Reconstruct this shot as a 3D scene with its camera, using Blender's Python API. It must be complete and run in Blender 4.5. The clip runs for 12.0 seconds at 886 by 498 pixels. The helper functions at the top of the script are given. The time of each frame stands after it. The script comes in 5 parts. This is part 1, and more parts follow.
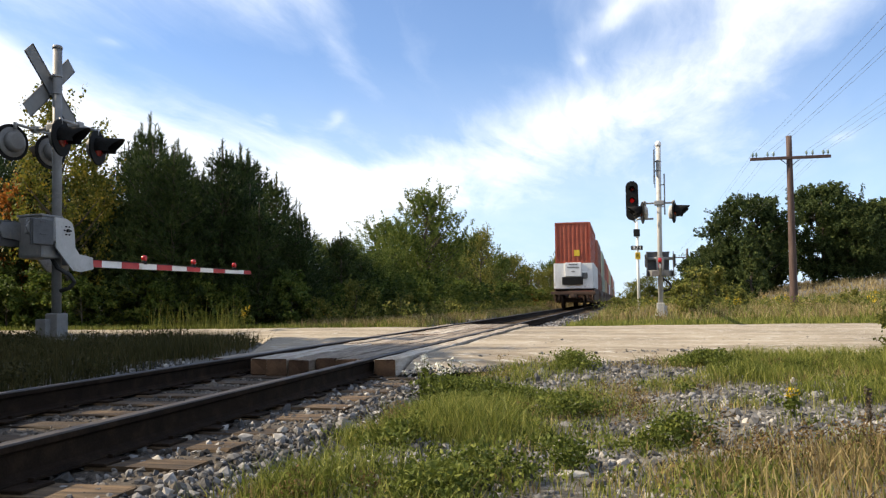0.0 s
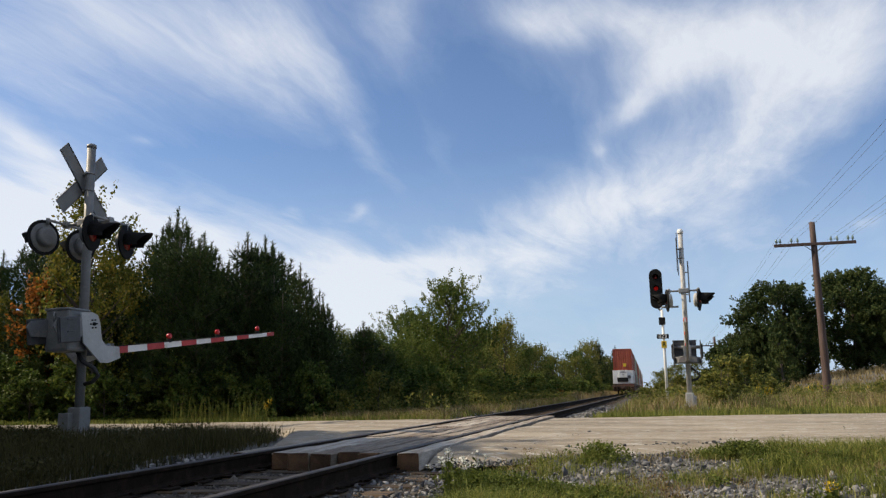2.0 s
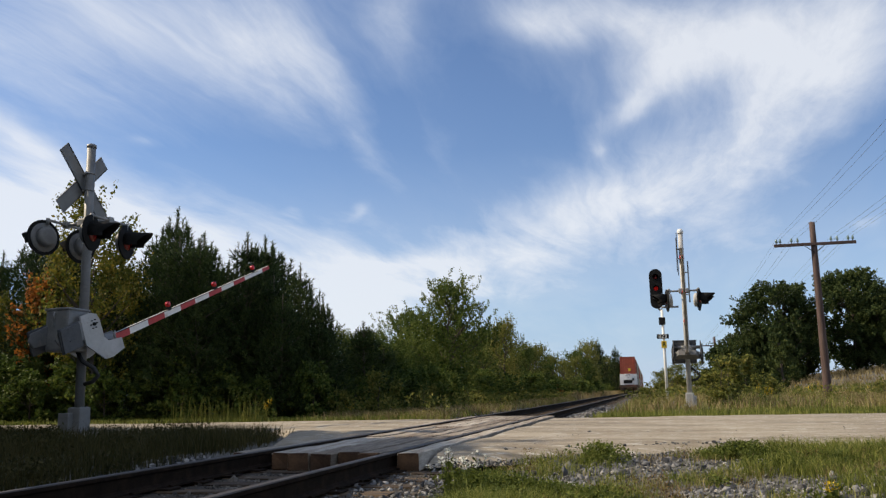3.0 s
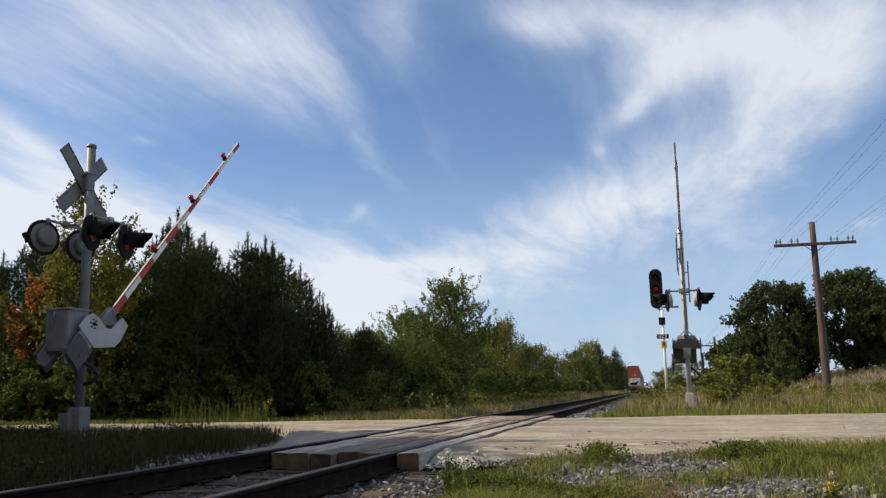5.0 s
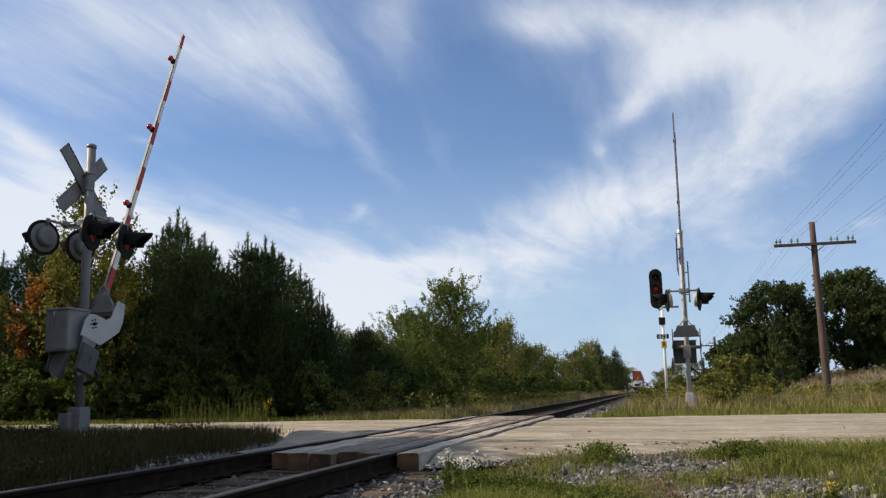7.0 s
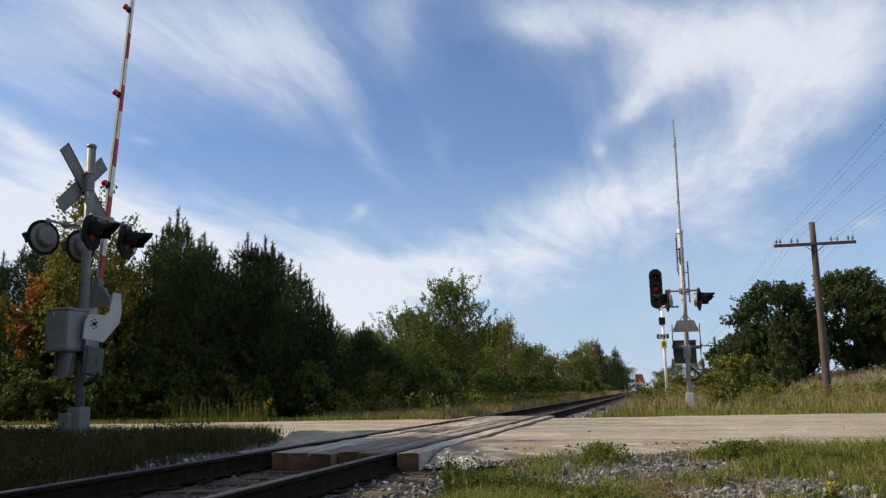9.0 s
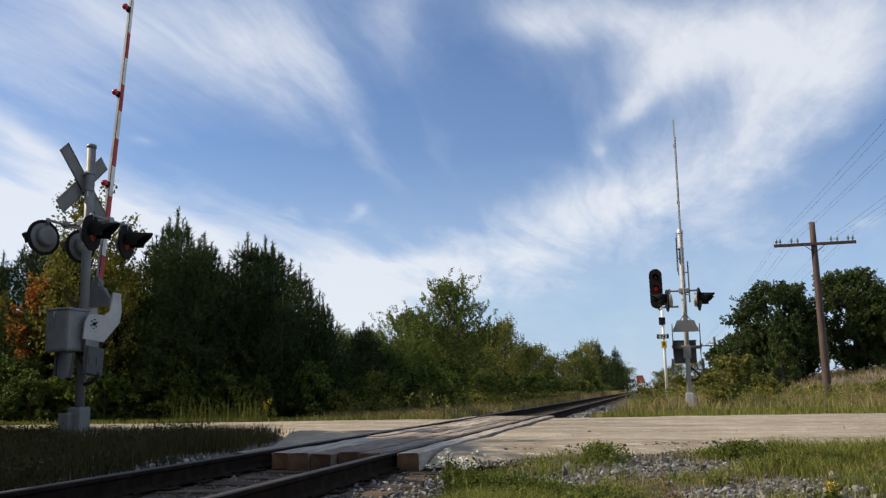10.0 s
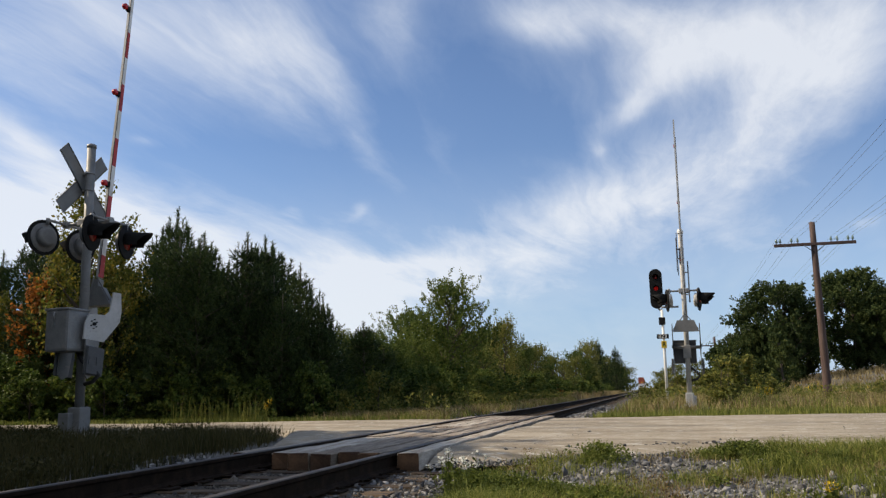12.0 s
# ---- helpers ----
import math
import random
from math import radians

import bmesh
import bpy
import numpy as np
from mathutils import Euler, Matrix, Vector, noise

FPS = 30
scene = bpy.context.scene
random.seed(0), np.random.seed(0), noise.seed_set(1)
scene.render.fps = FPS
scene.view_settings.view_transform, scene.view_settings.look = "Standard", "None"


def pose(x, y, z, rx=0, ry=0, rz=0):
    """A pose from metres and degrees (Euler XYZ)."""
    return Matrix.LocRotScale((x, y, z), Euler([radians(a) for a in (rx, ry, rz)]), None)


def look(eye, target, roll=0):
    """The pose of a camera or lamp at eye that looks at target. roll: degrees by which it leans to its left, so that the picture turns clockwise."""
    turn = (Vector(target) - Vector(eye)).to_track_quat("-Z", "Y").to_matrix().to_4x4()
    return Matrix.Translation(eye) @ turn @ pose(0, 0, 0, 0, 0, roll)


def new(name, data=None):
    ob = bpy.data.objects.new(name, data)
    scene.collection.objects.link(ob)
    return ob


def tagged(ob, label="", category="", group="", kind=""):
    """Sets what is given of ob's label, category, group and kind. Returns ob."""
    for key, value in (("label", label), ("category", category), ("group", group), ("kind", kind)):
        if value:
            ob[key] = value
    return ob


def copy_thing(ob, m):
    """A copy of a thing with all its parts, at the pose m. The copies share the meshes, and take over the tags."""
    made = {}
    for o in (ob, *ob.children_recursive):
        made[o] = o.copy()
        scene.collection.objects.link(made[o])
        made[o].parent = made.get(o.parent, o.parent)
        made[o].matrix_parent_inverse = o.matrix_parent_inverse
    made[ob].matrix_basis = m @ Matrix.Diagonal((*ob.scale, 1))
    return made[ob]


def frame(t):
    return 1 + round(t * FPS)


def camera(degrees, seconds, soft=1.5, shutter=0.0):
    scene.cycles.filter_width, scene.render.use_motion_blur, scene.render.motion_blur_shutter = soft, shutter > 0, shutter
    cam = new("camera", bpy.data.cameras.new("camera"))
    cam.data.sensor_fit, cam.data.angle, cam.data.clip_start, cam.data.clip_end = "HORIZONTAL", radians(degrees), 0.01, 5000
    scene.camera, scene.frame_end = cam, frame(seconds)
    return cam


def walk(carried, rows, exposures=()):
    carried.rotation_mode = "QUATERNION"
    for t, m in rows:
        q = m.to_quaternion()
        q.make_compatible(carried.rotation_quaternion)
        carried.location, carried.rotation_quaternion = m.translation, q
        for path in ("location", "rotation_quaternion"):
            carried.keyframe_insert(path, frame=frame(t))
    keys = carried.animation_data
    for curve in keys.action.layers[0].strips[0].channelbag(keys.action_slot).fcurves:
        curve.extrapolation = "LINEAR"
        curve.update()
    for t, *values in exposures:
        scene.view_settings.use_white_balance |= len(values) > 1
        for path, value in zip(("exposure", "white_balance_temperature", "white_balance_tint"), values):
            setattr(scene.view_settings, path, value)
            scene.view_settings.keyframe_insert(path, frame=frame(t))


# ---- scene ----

# ---------------------------------------------------------------- camera
cam = camera(58.67, 12.0, soft=1.3)
EYE = (0.0, 0.0, 0.58)


def aim(yaw, pitch, lean):
    return pose(*EYE, 0, 0, yaw) @ pose(0, 0, 0, 90 + pitch) @ pose(0, 0, 0, 0, 0, -lean)


PATH = [(0.0, 13.40, 3.77, 0.58), (0.1, 13.40, 3.78, 0.60), (0.2, 13.40, 3.98, 0.61), (0.3, 13.45, 4.68, 0.63),
        (0.4, 13.55, 5.60, 0.65), (0.5, 13.65, 6.39, 0.66), (0.6, 13.92, 7.65, 0.72), (0.7, 14.14, 8.55, 0.78),
        (0.8, 14.35, 9.10, 0.84), (0.9, 14.85, 9.37, 0.90), (1.0, 15.29, 9.41, 0.95), (1.1, 15.52, 9.47, 0.95),
        (1.2, 15.55, 9.62, 0.95), (1.3, 15.32, 10.05, 0.95), (1.4, 15.09, 10.29, 0.95), (1.5, 15.00, 10.32, 0.94),
        (1.8, 14.97, 10.32, 0.94), (12.0, 14.97, 10.32, 0.94)]
walk(cam, [(t, aim(a, b, c)) for t, a, b, c in PATH],
     exposures=[(0.0, 0.66, 8150, 10), (0.9, 0.46, 8000, 10), (1.3, 0.19, 7950, 10), (1.8, 0.05, 7900, 10), (12.0, 0.05, 7900, 10)])

# ---------------------------------------------------------------- sky and sun
SUN_AZ, SUN_EL = 98.0, 37.0          # degrees to the left of the track's line, degrees up
sun_way = Vector((-math.sin(radians(SUN_AZ)) * math.cos(radians(SUN_EL)),
                  math.cos(radians(SUN_AZ)) * math.cos(radians(SUN_EL)), math.sin(radians(SUN_EL))))
sun = new("sun", bpy.data.lights.new("sun", "SUN"))
sun.data.energy, sun.data.angle, sun.data.color = 5.0, radians(0.55), (1.0, 0.93, 0.82)
sun.matrix_world = look(sun_way * 100, (0, 0, 0))


class Tree:
    """Short-hand for a node tree."""

    def __init__(self, tree):
        self.tree = tree

    def node(self, kind, **values):
        n = self.tree.nodes.new(kind)
        for key, value in values.items():
            n.inputs[key.replace("_", " ")].default_value = value
        return n

    def link(self, a, b):
        self.tree.links.new(a, b)

    def maths(self, op, a, b=None, c=None):
        n = self.tree.nodes.new("ShaderNodeMath")
        n.operation = op
        for i, v in enumerate((a, b, c)):
            if v is None:
                continue
            if isinstance(v, (int, float)):
                n.inputs[i].default_value = v
            else:
                self.link(v, n.inputs[i])
        return n.outputs[0]

    def ramp(self, fac, stops, ease="LINEAR"):
        n = self.tree.nodes.new("ShaderNodeValToRGB")
        n.color_ramp.interpolation = ease
        while len(n.color_ramp.elements) < len(stops):
            n.color_ramp.elements.new(0.5)
        for e, (p, c) in zip(n.color_ramp.elements, stops):
            e.position = p
            e.color = (c, c, c, 1) if isinstance(c, (int, float)) else (*c, 1)
        self.link(fac, n.inputs[0])
        return n.outputs[0]

    def mix(self, fac, a, b, blend="MIX"):
        n = self.tree.nodes.new("ShaderNodeMix")
        n.data_type, n.blend_type = "RGBA", blend
        for i, v in ((0, fac), (6, a), (7, b)):
            if isinstance(v, (int, float)):
                n.inputs[i].default_value = v
            elif isinstance(v, tuple):
                n.inputs[i].default_value = (*v, 1)
            else:
                self.link(v, n.inputs[i])
        return n.outputs[2]


def build_world():
    world = bpy.data.worlds.new("sky")
    scene.world = world
    world.use_nodes = True
    world.node_tree.nodes.clear()
    t = Tree(world.node_tree)
    sky = t.node("ShaderNodeTexSky")
    sky.sky_type, sky.sun_disc = "NISHITA", False
    sky.sun_elevation, sky.sun_rotation = radians(SUN_EL), radians(-SUN_AZ)
    sky.air_density, sky.dust_density, sky.ozone_density = 1.0, 0.4, 1.6
    # where the view ray meets a cloud sheet of height one
    co = t.node("ShaderNodeTexCoord").outputs["Generated"]
    sep = t.node("ShaderNodeSeparateXYZ")
    t.link(co, sep.inputs[0])
    up = t.maths("MAXIMUM", sep.outputs[2], 0.0)
    low = t.maths("ADD", up, 0.10)
    px, py = t.maths("DIVIDE", sep.outputs[0], low), t.maths("DIVIDE", sep.outputs[1], low)
    sheet = t.node("ShaderNodeCombineXYZ")
    t.link(px, sheet.inputs[0]), t.link(py, sheet.inputs[1])
    drift = t.node("ShaderNodeTexNoise", Scale=1.6, Detail=4.0, Roughness=0.55)
    t.link(sheet.outputs[0], drift.inputs["Vector"])
    pull = t.node("ShaderNodeSeparateColor")
    t.link(drift.outputs["Color"], pull.inputs[0])
    px = t.maths("ADD", px, t.maths("MULTIPLY", t.maths("SUBTRACT", pull.outputs[0], 0.5), 0.17))
    py = t.maths("ADD", py, t.maths("MULTIPLY", t.maths("SUBTRACT", pull.outputs[1], 0.5), 0.24))
    flat = t.node("ShaderNodeCombineXYZ")
    t.link(px, flat.inputs[0]), t.link(py, flat.inputs[1])

    def fbm(scale, detail, rough, stretch=(1, 1, 1), turn=0.0, warp=0.0, shift=(0, 0, 0)):
        m = t.node("ShaderNodeMapping", Scale=stretch, Rotation=(0, 0, radians(turn)), Location=shift)
        t.link(flat.outputs[0], m.inputs[0])
        n = t.node("ShaderNodeTexNoise", Scale=scale, Detail=detail, Roughness=rough, Distortion=warp)
        t.link(m.outputs[0], n.inputs["Vector"])
        return n.outputs[0]

    big = fbm(0.85, 3, 0.5, shift=(0.4, 1.7, 0))
    wisp = fbm(2.2, 8, 0.62, stretch=(1.0, 0.28, 1), turn=-28, warp=0.55)
    fine = fbm(6.0, 6, 0.65, stretch=(1, 0.4, 1), turn=-15, warp=0.4)

    def blob(x, y, rx, ry, turn):
        """A soft patch on the sheet, one at its middle."""
        c, s = math.cos(radians(turn)), math.sin(radians(turn))
        dx, dy = t.maths("SUBTRACT", px, x), t.maths("SUBTRACT", py, y)
        u = t.maths("ADD", t.maths("MULTIPLY", dx, c / rx), t.maths("MULTIPLY", dy, s / rx))
        v = t.maths("ADD", t.maths("MULTIPLY", dx, -s / ry), t.maths("MULTIPLY", dy, c / ry))
        q = t.maths("ADD", t.maths("MULTIPLY", u, u), t.maths("MULTIPLY", v, v))
        return t.maths("EXPONENT", t.maths("MULTIPLY", q, -1.0))

    cover = None
    for spec in CLOUDS:
        b = t.maths("MULTIPLY", blob(*spec[:5]), spec[5])
        cover = b if cover is None else t.maths("ADD", cover, b)
    tex = t.maths("ADD", t.maths("MULTIPLY", wisp, 1.35), t.maths("MULTIPLY", fine, 0.40))
    tex = t.maths("ADD", tex, t.maths("MULTIPLY", big, 0.3))
    room = t.maths("ADD", 0.42, t.maths("MINIMUM", t.maths("MAXIMUM", cover, 0.0), 0.75))
    amount = t.maths("MULTIPLY", t.maths("ADD", t.maths("MULTIPLY", t.maths("SUBTRACT", tex, 0.98), room), cover), 1.25)
    mask = t.ramp(amount, [(0.0, 0.0), (0.35, 0.24), (0.75, 0.64), (1.0, 0.86)])
    # thin veil towards the horizon
    veil = t.ramp(up, [(0.0, 0.85), (0.10, 0.46), (0.30, 0.10), (0.6, 0.0)])
    mask = t.maths("MAXIMUM", mask, veil)
    rgb = t.mix(1.0, sky.outputs[0], (0.066, 0.097, 0.143), "MULTIPLY")
    light = t.ramp(amount, [(0.0, (0.44, 0.62, 0.97)), (0.9, (0.74, 0.86, 1.08))])
    both = t.mix(mask, rgb, light)
    bg = t.node("ShaderNodeBackground", Strength=1.0)
    t.link(both, bg.inputs[0])
    out = t.node("ShaderNodeOutputWorld")
    t.link(bg.outputs[0], out.inputs[0])


# cloud patches on the sheet: x, y, length, width, turn, weight
HIGH_VEIL = [(-1.13, 1.40, 0.494, 0.375, -120, 0.28), (-1.03, 1.37, 0.373, 0.212, -140, 0.20), (-0.83, 1.57, 0.375, 0.174, 115, 0.33), (-0.86, 1.87, 0.315, 0.123, 108, 0.24), (-1.35, 1.58, 0.369, 0.156, -93, 0.15), (-1.73, 1.77, 0.213, 0.074, 102, 0.28), (-0.82, 2.21, 0.463, 0.052, 97, 0.22), (-0.75, 2.49, 0.272, 0.058, -93, 0.11), (-0.53, 1.59, 0.260, 0.058, 104, 0.28), (-0.56, 2.04, 0.472, 0.064, 103, 0.13)]
LOW_BANK = [(-2.34, 2.52, 0.716, 0.366, 126, 0.73), (-2.24, 3.06, 0.941, 0.478, 111, 0.73), (-2.11, 4.07, 1.392, 0.543, -76, 0.73), (-1.78, 4.86, 1.527, 0.524, 104, 0.60), (-1.23, 3.58, 0.280, 0.167, -177, 0.26), (-0.95, 4.36, 0.846, 0.499, -102, 0.34)]
EAST_WISPS = [(-0.05, 1.67, 0.324, 0.153, -141, 0.45), (0.08, 1.95, 0.207, 0.141, 127, 0.41), (-0.04, 2.17, 0.178, 0.049, 117, 0.31), (-0.21, 1.68, 0.157, 0.071, -116, 0.22), (0.22, 1.81, 0.282, 0.142, 96, 0.22), (-0.28, 1.82, 0.426, 0.288, -122, 0.12)]
EAST_BAND = [(0.47, 1.87, 0.447, 0.154, 88, 0.35), (0.37, 2.36, 0.672, 0.206, 93, 0.33), (0.12, 2.73, 0.650, 0.300, 106, 0.33), (-0.19, 3.10, 0.714, 0.333, 118, 0.33), (-0.61, 3.40, 0.725, 0.364, 127, 0.30), (0.41, 3.39, 0.889, 0.458, 70, 0.24), (-0.15, 4.05, 0.932, 0.747, 68, 0.27), (0.52, 2.14, 0.424, 0.191, 72, 0.10)]
TUFTS = [(-1.07, 2.77, 0.126, 0.036, 127, 0.18), (-0.14, 2.42, 0.064, 0.028, 92, 0.22), (-1.30, 2.67, 0.089, 0.032, -79, 0.15), (0.86, 3.41, 0.172, 0.079, 85, 0.26), (0.96, 3.76, 0.149, 0.056, 78, 0.22), (-1.45, 1.96, 0.052, 0.030, -125, 0.18)]
CLEAR = [(-0.42, 1.91, 0.372, 0.165, -80, -0.10), (-1.33, 2.22, 0.378, 0.192, -125, -0.10), (-0.24, 2.25, 0.275, 0.122, -113, -0.07)]
# patches added outside the view, to whiten the ambient light
UNSEEN_FILL = [(-2.8, 1.2, 0.9, 0.7, 20, 0.6), (1.9, 1.0, 1.1, 0.8, 30, 0.6), (0.3, -1.4, 3.2, 1.3, 10, 0.7), (-1.2, 0.1, 0.9, 0.5, -25, 0.5)]
CLOUDS = HIGH_VEIL + LOW_BANK + EAST_WISPS + EAST_BAND + TUFTS + CLEAR + UNSEEN_FILL
build_world()

# ---------------------------------------------------------------- materials
def material(name, stops, scale=8.0, rough=0.8, metal=0.0, bump=0.3, detail=6, fine=60.0, spots=None, leaf=0.0,
             island=0.0, thing=0.0, gap=0.01, stretch=(1, 1, 1), spec=0.4, where="Object"):
    """A noise-driven surface: stops are (place, colour) along a coarse noise, broken up by a fine one; spots: (colour, amount, scale)."""
    m = bpy.data.materials.new(name)
    m.use_nodes = True
    m.node_tree.nodes.clear()
    t = Tree(m.node_tree)
    if where == "World":
        co = t.node("ShaderNodeNewGeometry").outputs["Position"]
    else:
        co = t.node("ShaderNodeTexCoord").outputs[where]
    mp = t.node("ShaderNodeMapping", Scale=stretch)
    t.link(co, mp.inputs[0])

    def noise_out(s, d, r=0.6):
        n = t.node("ShaderNodeTexNoise", Scale=s, Detail=d, Roughness=r)
        t.link(mp.outputs[0], n.inputs["Vector"])
        return n.outputs[0]

    coarse, grain = noise_out(scale, detail), noise_out(fine, 4)
    fac = t.maths("ADD", t.maths("MULTIPLY", coarse, 0.75), t.maths("MULTIPLY", grain, 0.25))
    if island:
        g = t.node("ShaderNodeNewGeometry")
        fac = t.maths("ADD", fac, t.maths("MULTIPLY", t.maths("SUBTRACT", g.outputs["Random Per Island"], 0.5), island))
    if thing:
        o = t.node("ShaderNodeObjectInfo")
        fac = t.maths("ADD", fac, t.maths("MULTIPLY", t.maths("SUBTRACT", o.outputs["Random"], 0.5), thing))
    rgb = t.ramp(fac, stops)
    if spots:
        colour, amount, size = spots
        rgb = t.mix(t.ramp(noise_out(size, 5, 0.7), [(0.62 - amount, 0.0), (0.72 - amount * 0.6, 1.0)]), rgb, colour)
    p = t.node("ShaderNodeBsdfPrincipled", Metallic=metal)
    t.link(rgb, p.inputs["Base Color"])
    p.inputs["Specular IOR Level"].default_value = spec * (0.35 if leaf else 1.0)
    t.link(t.ramp(grain, [(0.3, min(1, rough + 0.1)), (0.7, max(0.05, rough - 0.12))]), p.inputs["Roughness"])
    if bump:
        b = t.node("ShaderNodeBump", Strength=bump, Distance=gap)
        t.link(fac, b.inputs["Height"])
        t.link(b.outputs[0], p.inputs["Normal"])
    out = t.node("ShaderNodeOutputMaterial")
    if leaf:
        tr = t.node("ShaderNodeBsdfTranslucent")
        t.link(rgb, tr.inputs[0])
        mx = t.node("ShaderNodeMixShader", Fac=leaf)
        t.link(p.outputs[0], mx.inputs[1]), t.link(tr.outputs[0], mx.inputs[2]), t.link(mx.outputs[0], out.inputs[0])
    else:
        t.link(p.outputs[0], out.inputs[0])
    return m


def glowing(name, colour, strength):
    m = bpy.data.materials.new(name)
    m.use_nodes = True
    p = m.node_tree.nodes["Principled BSDF"]
    p.inputs["Base Color"].default_value = (*colour, 1)
    p.inputs["Emission Color"].default_value = (*colour, 1)
    p.inputs["Emission Strength"].default_value = strength
    p.inputs["Roughness"].default_value = 0.25
    return m


SOIL = material("soil_and_gravel", [(0.3, (0.038, 0.034, 0.026)), (0.5, (0.085, 0.078, 0.064)), (0.7, (0.16, 0.152, 0.138))], 1.6, 0.95, bump=0.9,
                fine=42, gap=0.03, spots=((0.20, 0.20, 0.195), 0.10, 24), where="World")
DIRT_ROAD = material("packed_dirt", [(0.3, (0.12, 0.094, 0.064)), (0.5, (0.265, 0.22, 0.16)), (0.7, (0.42, 0.37, 0.29))], 0.9, 0.95, bump=1.0, fine=16,
                     gap=0.03, spots=((0.50, 0.48, 0.43), 0.08, 9.0), stretch=(0.45, 1.3, 1), where="World")
BED = material("ballast_bed", [(0.3, (0.028, 0.022, 0.016)), (0.55, (0.068, 0.055, 0.042)), (0.75, (0.13, 0.112, 0.09))], 6, 0.95, bump=0.9, fine=45, gap=0.03, where="World")
STONE = material("ballast_stone", [(0.2, (0.036, 0.036, 0.038)), (0.5, (0.098, 0.098, 0.10)), (0.8, (0.225, 0.222, 0.22)), (0.95, (0.40, 0.38, 0.35))], 9, 0.85,
                 bump=0.4, fine=70, island=0.8)
BROWN_STONE = material("dark_brown_ballast", [(0.2, (0.03, 0.026, 0.022)), (0.5, (0.075, 0.065, 0.055)), (0.8, (0.16, 0.14, 0.12)), (0.95, (0.26, 0.22, 0.18))], 9, 0.9,
                      bump=0.4, fine=70, island=0.7)
TIE_WOOD = material("weathered_tie_wood", [(0.3, (0.022, 0.014, 0.008)), (0.5, (0.062, 0.039, 0.021)), (0.7, (0.16, 0.105, 0.06))], 3, 0.9, bump=0.9, fine=30, spots=((0.022, 0.016, 0.011), 0.10, 2.2),
                    thing=0.22, stretch=(0.5, 7, 4), where="Object")
DECK_WOOD = material("crossing_timber", [(0.3, (0.11, 0.081, 0.058)), (0.5, (0.26, 0.215, 0.168)), (0.7, (0.55, 0.50, 0.435))], 2.5, 0.9, bump=0.8, fine=26,
                     thing=0.22, stretch=(6, 0.5, 4), where="Object")
END_WOOD = material("red_brown_timber", [(0.3, (0.03, 0.015, 0.009)), (0.5, (0.07, 0.037, 0.02)), (0.75, (0.15, 0.08, 0.042))], 4, 0.9, bump=0.6, fine=40, thing=0.2)
RAIL_RUST = material("rusty_rail", [(0.3, (0.010, 0.0065, 0.0045)), (0.5, (0.019, 0.012, 0.008)), (0.75, (0.042, 0.026, 0.016))], 7, 0.9, 0.0, 0.3, fine=90, spec=0.1)
RAIL_TOP = material("worn_rail_head", [(0.3, (0.035, 0.028, 0.023)), (0.7, (0.075, 0.062, 0.052))], 5, 0.6, 0.25, 0.1, fine=60, stretch=(1, 0.05, 1))
GALV = material("galvanised_steel", [(0.3, (0.17, 0.17, 0.168)), (0.5, (0.25, 0.25, 0.245)), (0.7, (0.33, 0.325, 0.32))], 5, 0.55, 0.35, 0.12, fine=50,
                spots=((0.25, 0.20, 0.16), 0.03, 6))
PAINT_GREY = material("weathered_silver_paint", [(0.3, (0.13, 0.13, 0.128)), (0.5, (0.185, 0.184, 0.18)), (0.7, (0.24, 0.237, 0.23))], 3, 0.5, 0.1, 0.1, fine=40,
                      spots=((0.24, 0.22, 0.20), 0.05, 5))
PAINT_WHITE = material("chalky_white_paint", [(0.3, (0.62, 0.61, 0.58)), (0.55, (0.76, 0.75, 0.72)), (0.75, (0.82, 0.81, 0.79))], 3, 0.6, 0, 0.1, fine=40,
                       spots=((0.5, 0.46, 0.40), 0.05, 4))
PALE_GREY = material("pale_grey_paint", [(0.3, (0.34, 0.335, 0.32)), (0.55, (0.44, 0.435, 0.42)), (0.75, (0.52, 0.51, 0.50))], 3, 0.6, 0, 0.1, fine=40,
                     spots=((0.24, 0.22, 0.19), 0.05, 4))
PAINT_RED = material("faded_red_sheeting", [(0.3, (0.34, 0.022, 0.025)), (0.7, (0.52, 0.05, 0.045))], 4, 0.5, 0, 0.05, fine=40)
BLACK = material("matt_black_paint", [(0.3, (0.008, 0.008, 0.008)), (0.7, (0.018, 0.018, 0.018))], 5, 0.8, 0, 0.1, fine=50, spec=0.15)
RUBBER = material("black_rubber", [(0.3, (0.015, 0.015, 0.015)), (0.7, (0.03, 0.03, 0.03))], 5, 0.7, 0, 0.1)
BACKPLATE = material("dull_grey_plate", [(0.3, (0.13, 0.13, 0.128)), (0.7, (0.21, 0.208, 0.20))], 4, 0.6, 0.1, 0.1)
DARK_PLATE = material("dark_grey_counterweight", [(0.3, (0.05, 0.052, 0.055)), (0.7, (0.09, 0.092, 0.095))], 5, 0.6, 0.1, 0.1)
RED_LENS = glowing("unlit_red_lens", (0.16, 0.006, 0.006), 0.0)
RED_TIP = glowing("red_arm_lamp_lens", (0.42, 0.010, 0.014), 0.03)
RED_LIT = glowing("lit_red_signal", (0.8, 0.02, 0.02), 0.10)
CONCRETE = material("weathered_concrete", [(0.3, (0.26, 0.25, 0.23)), (0.7, (0.42, 0.41, 0.39))], 5, 0.9, 0, 0.5, fine=40)
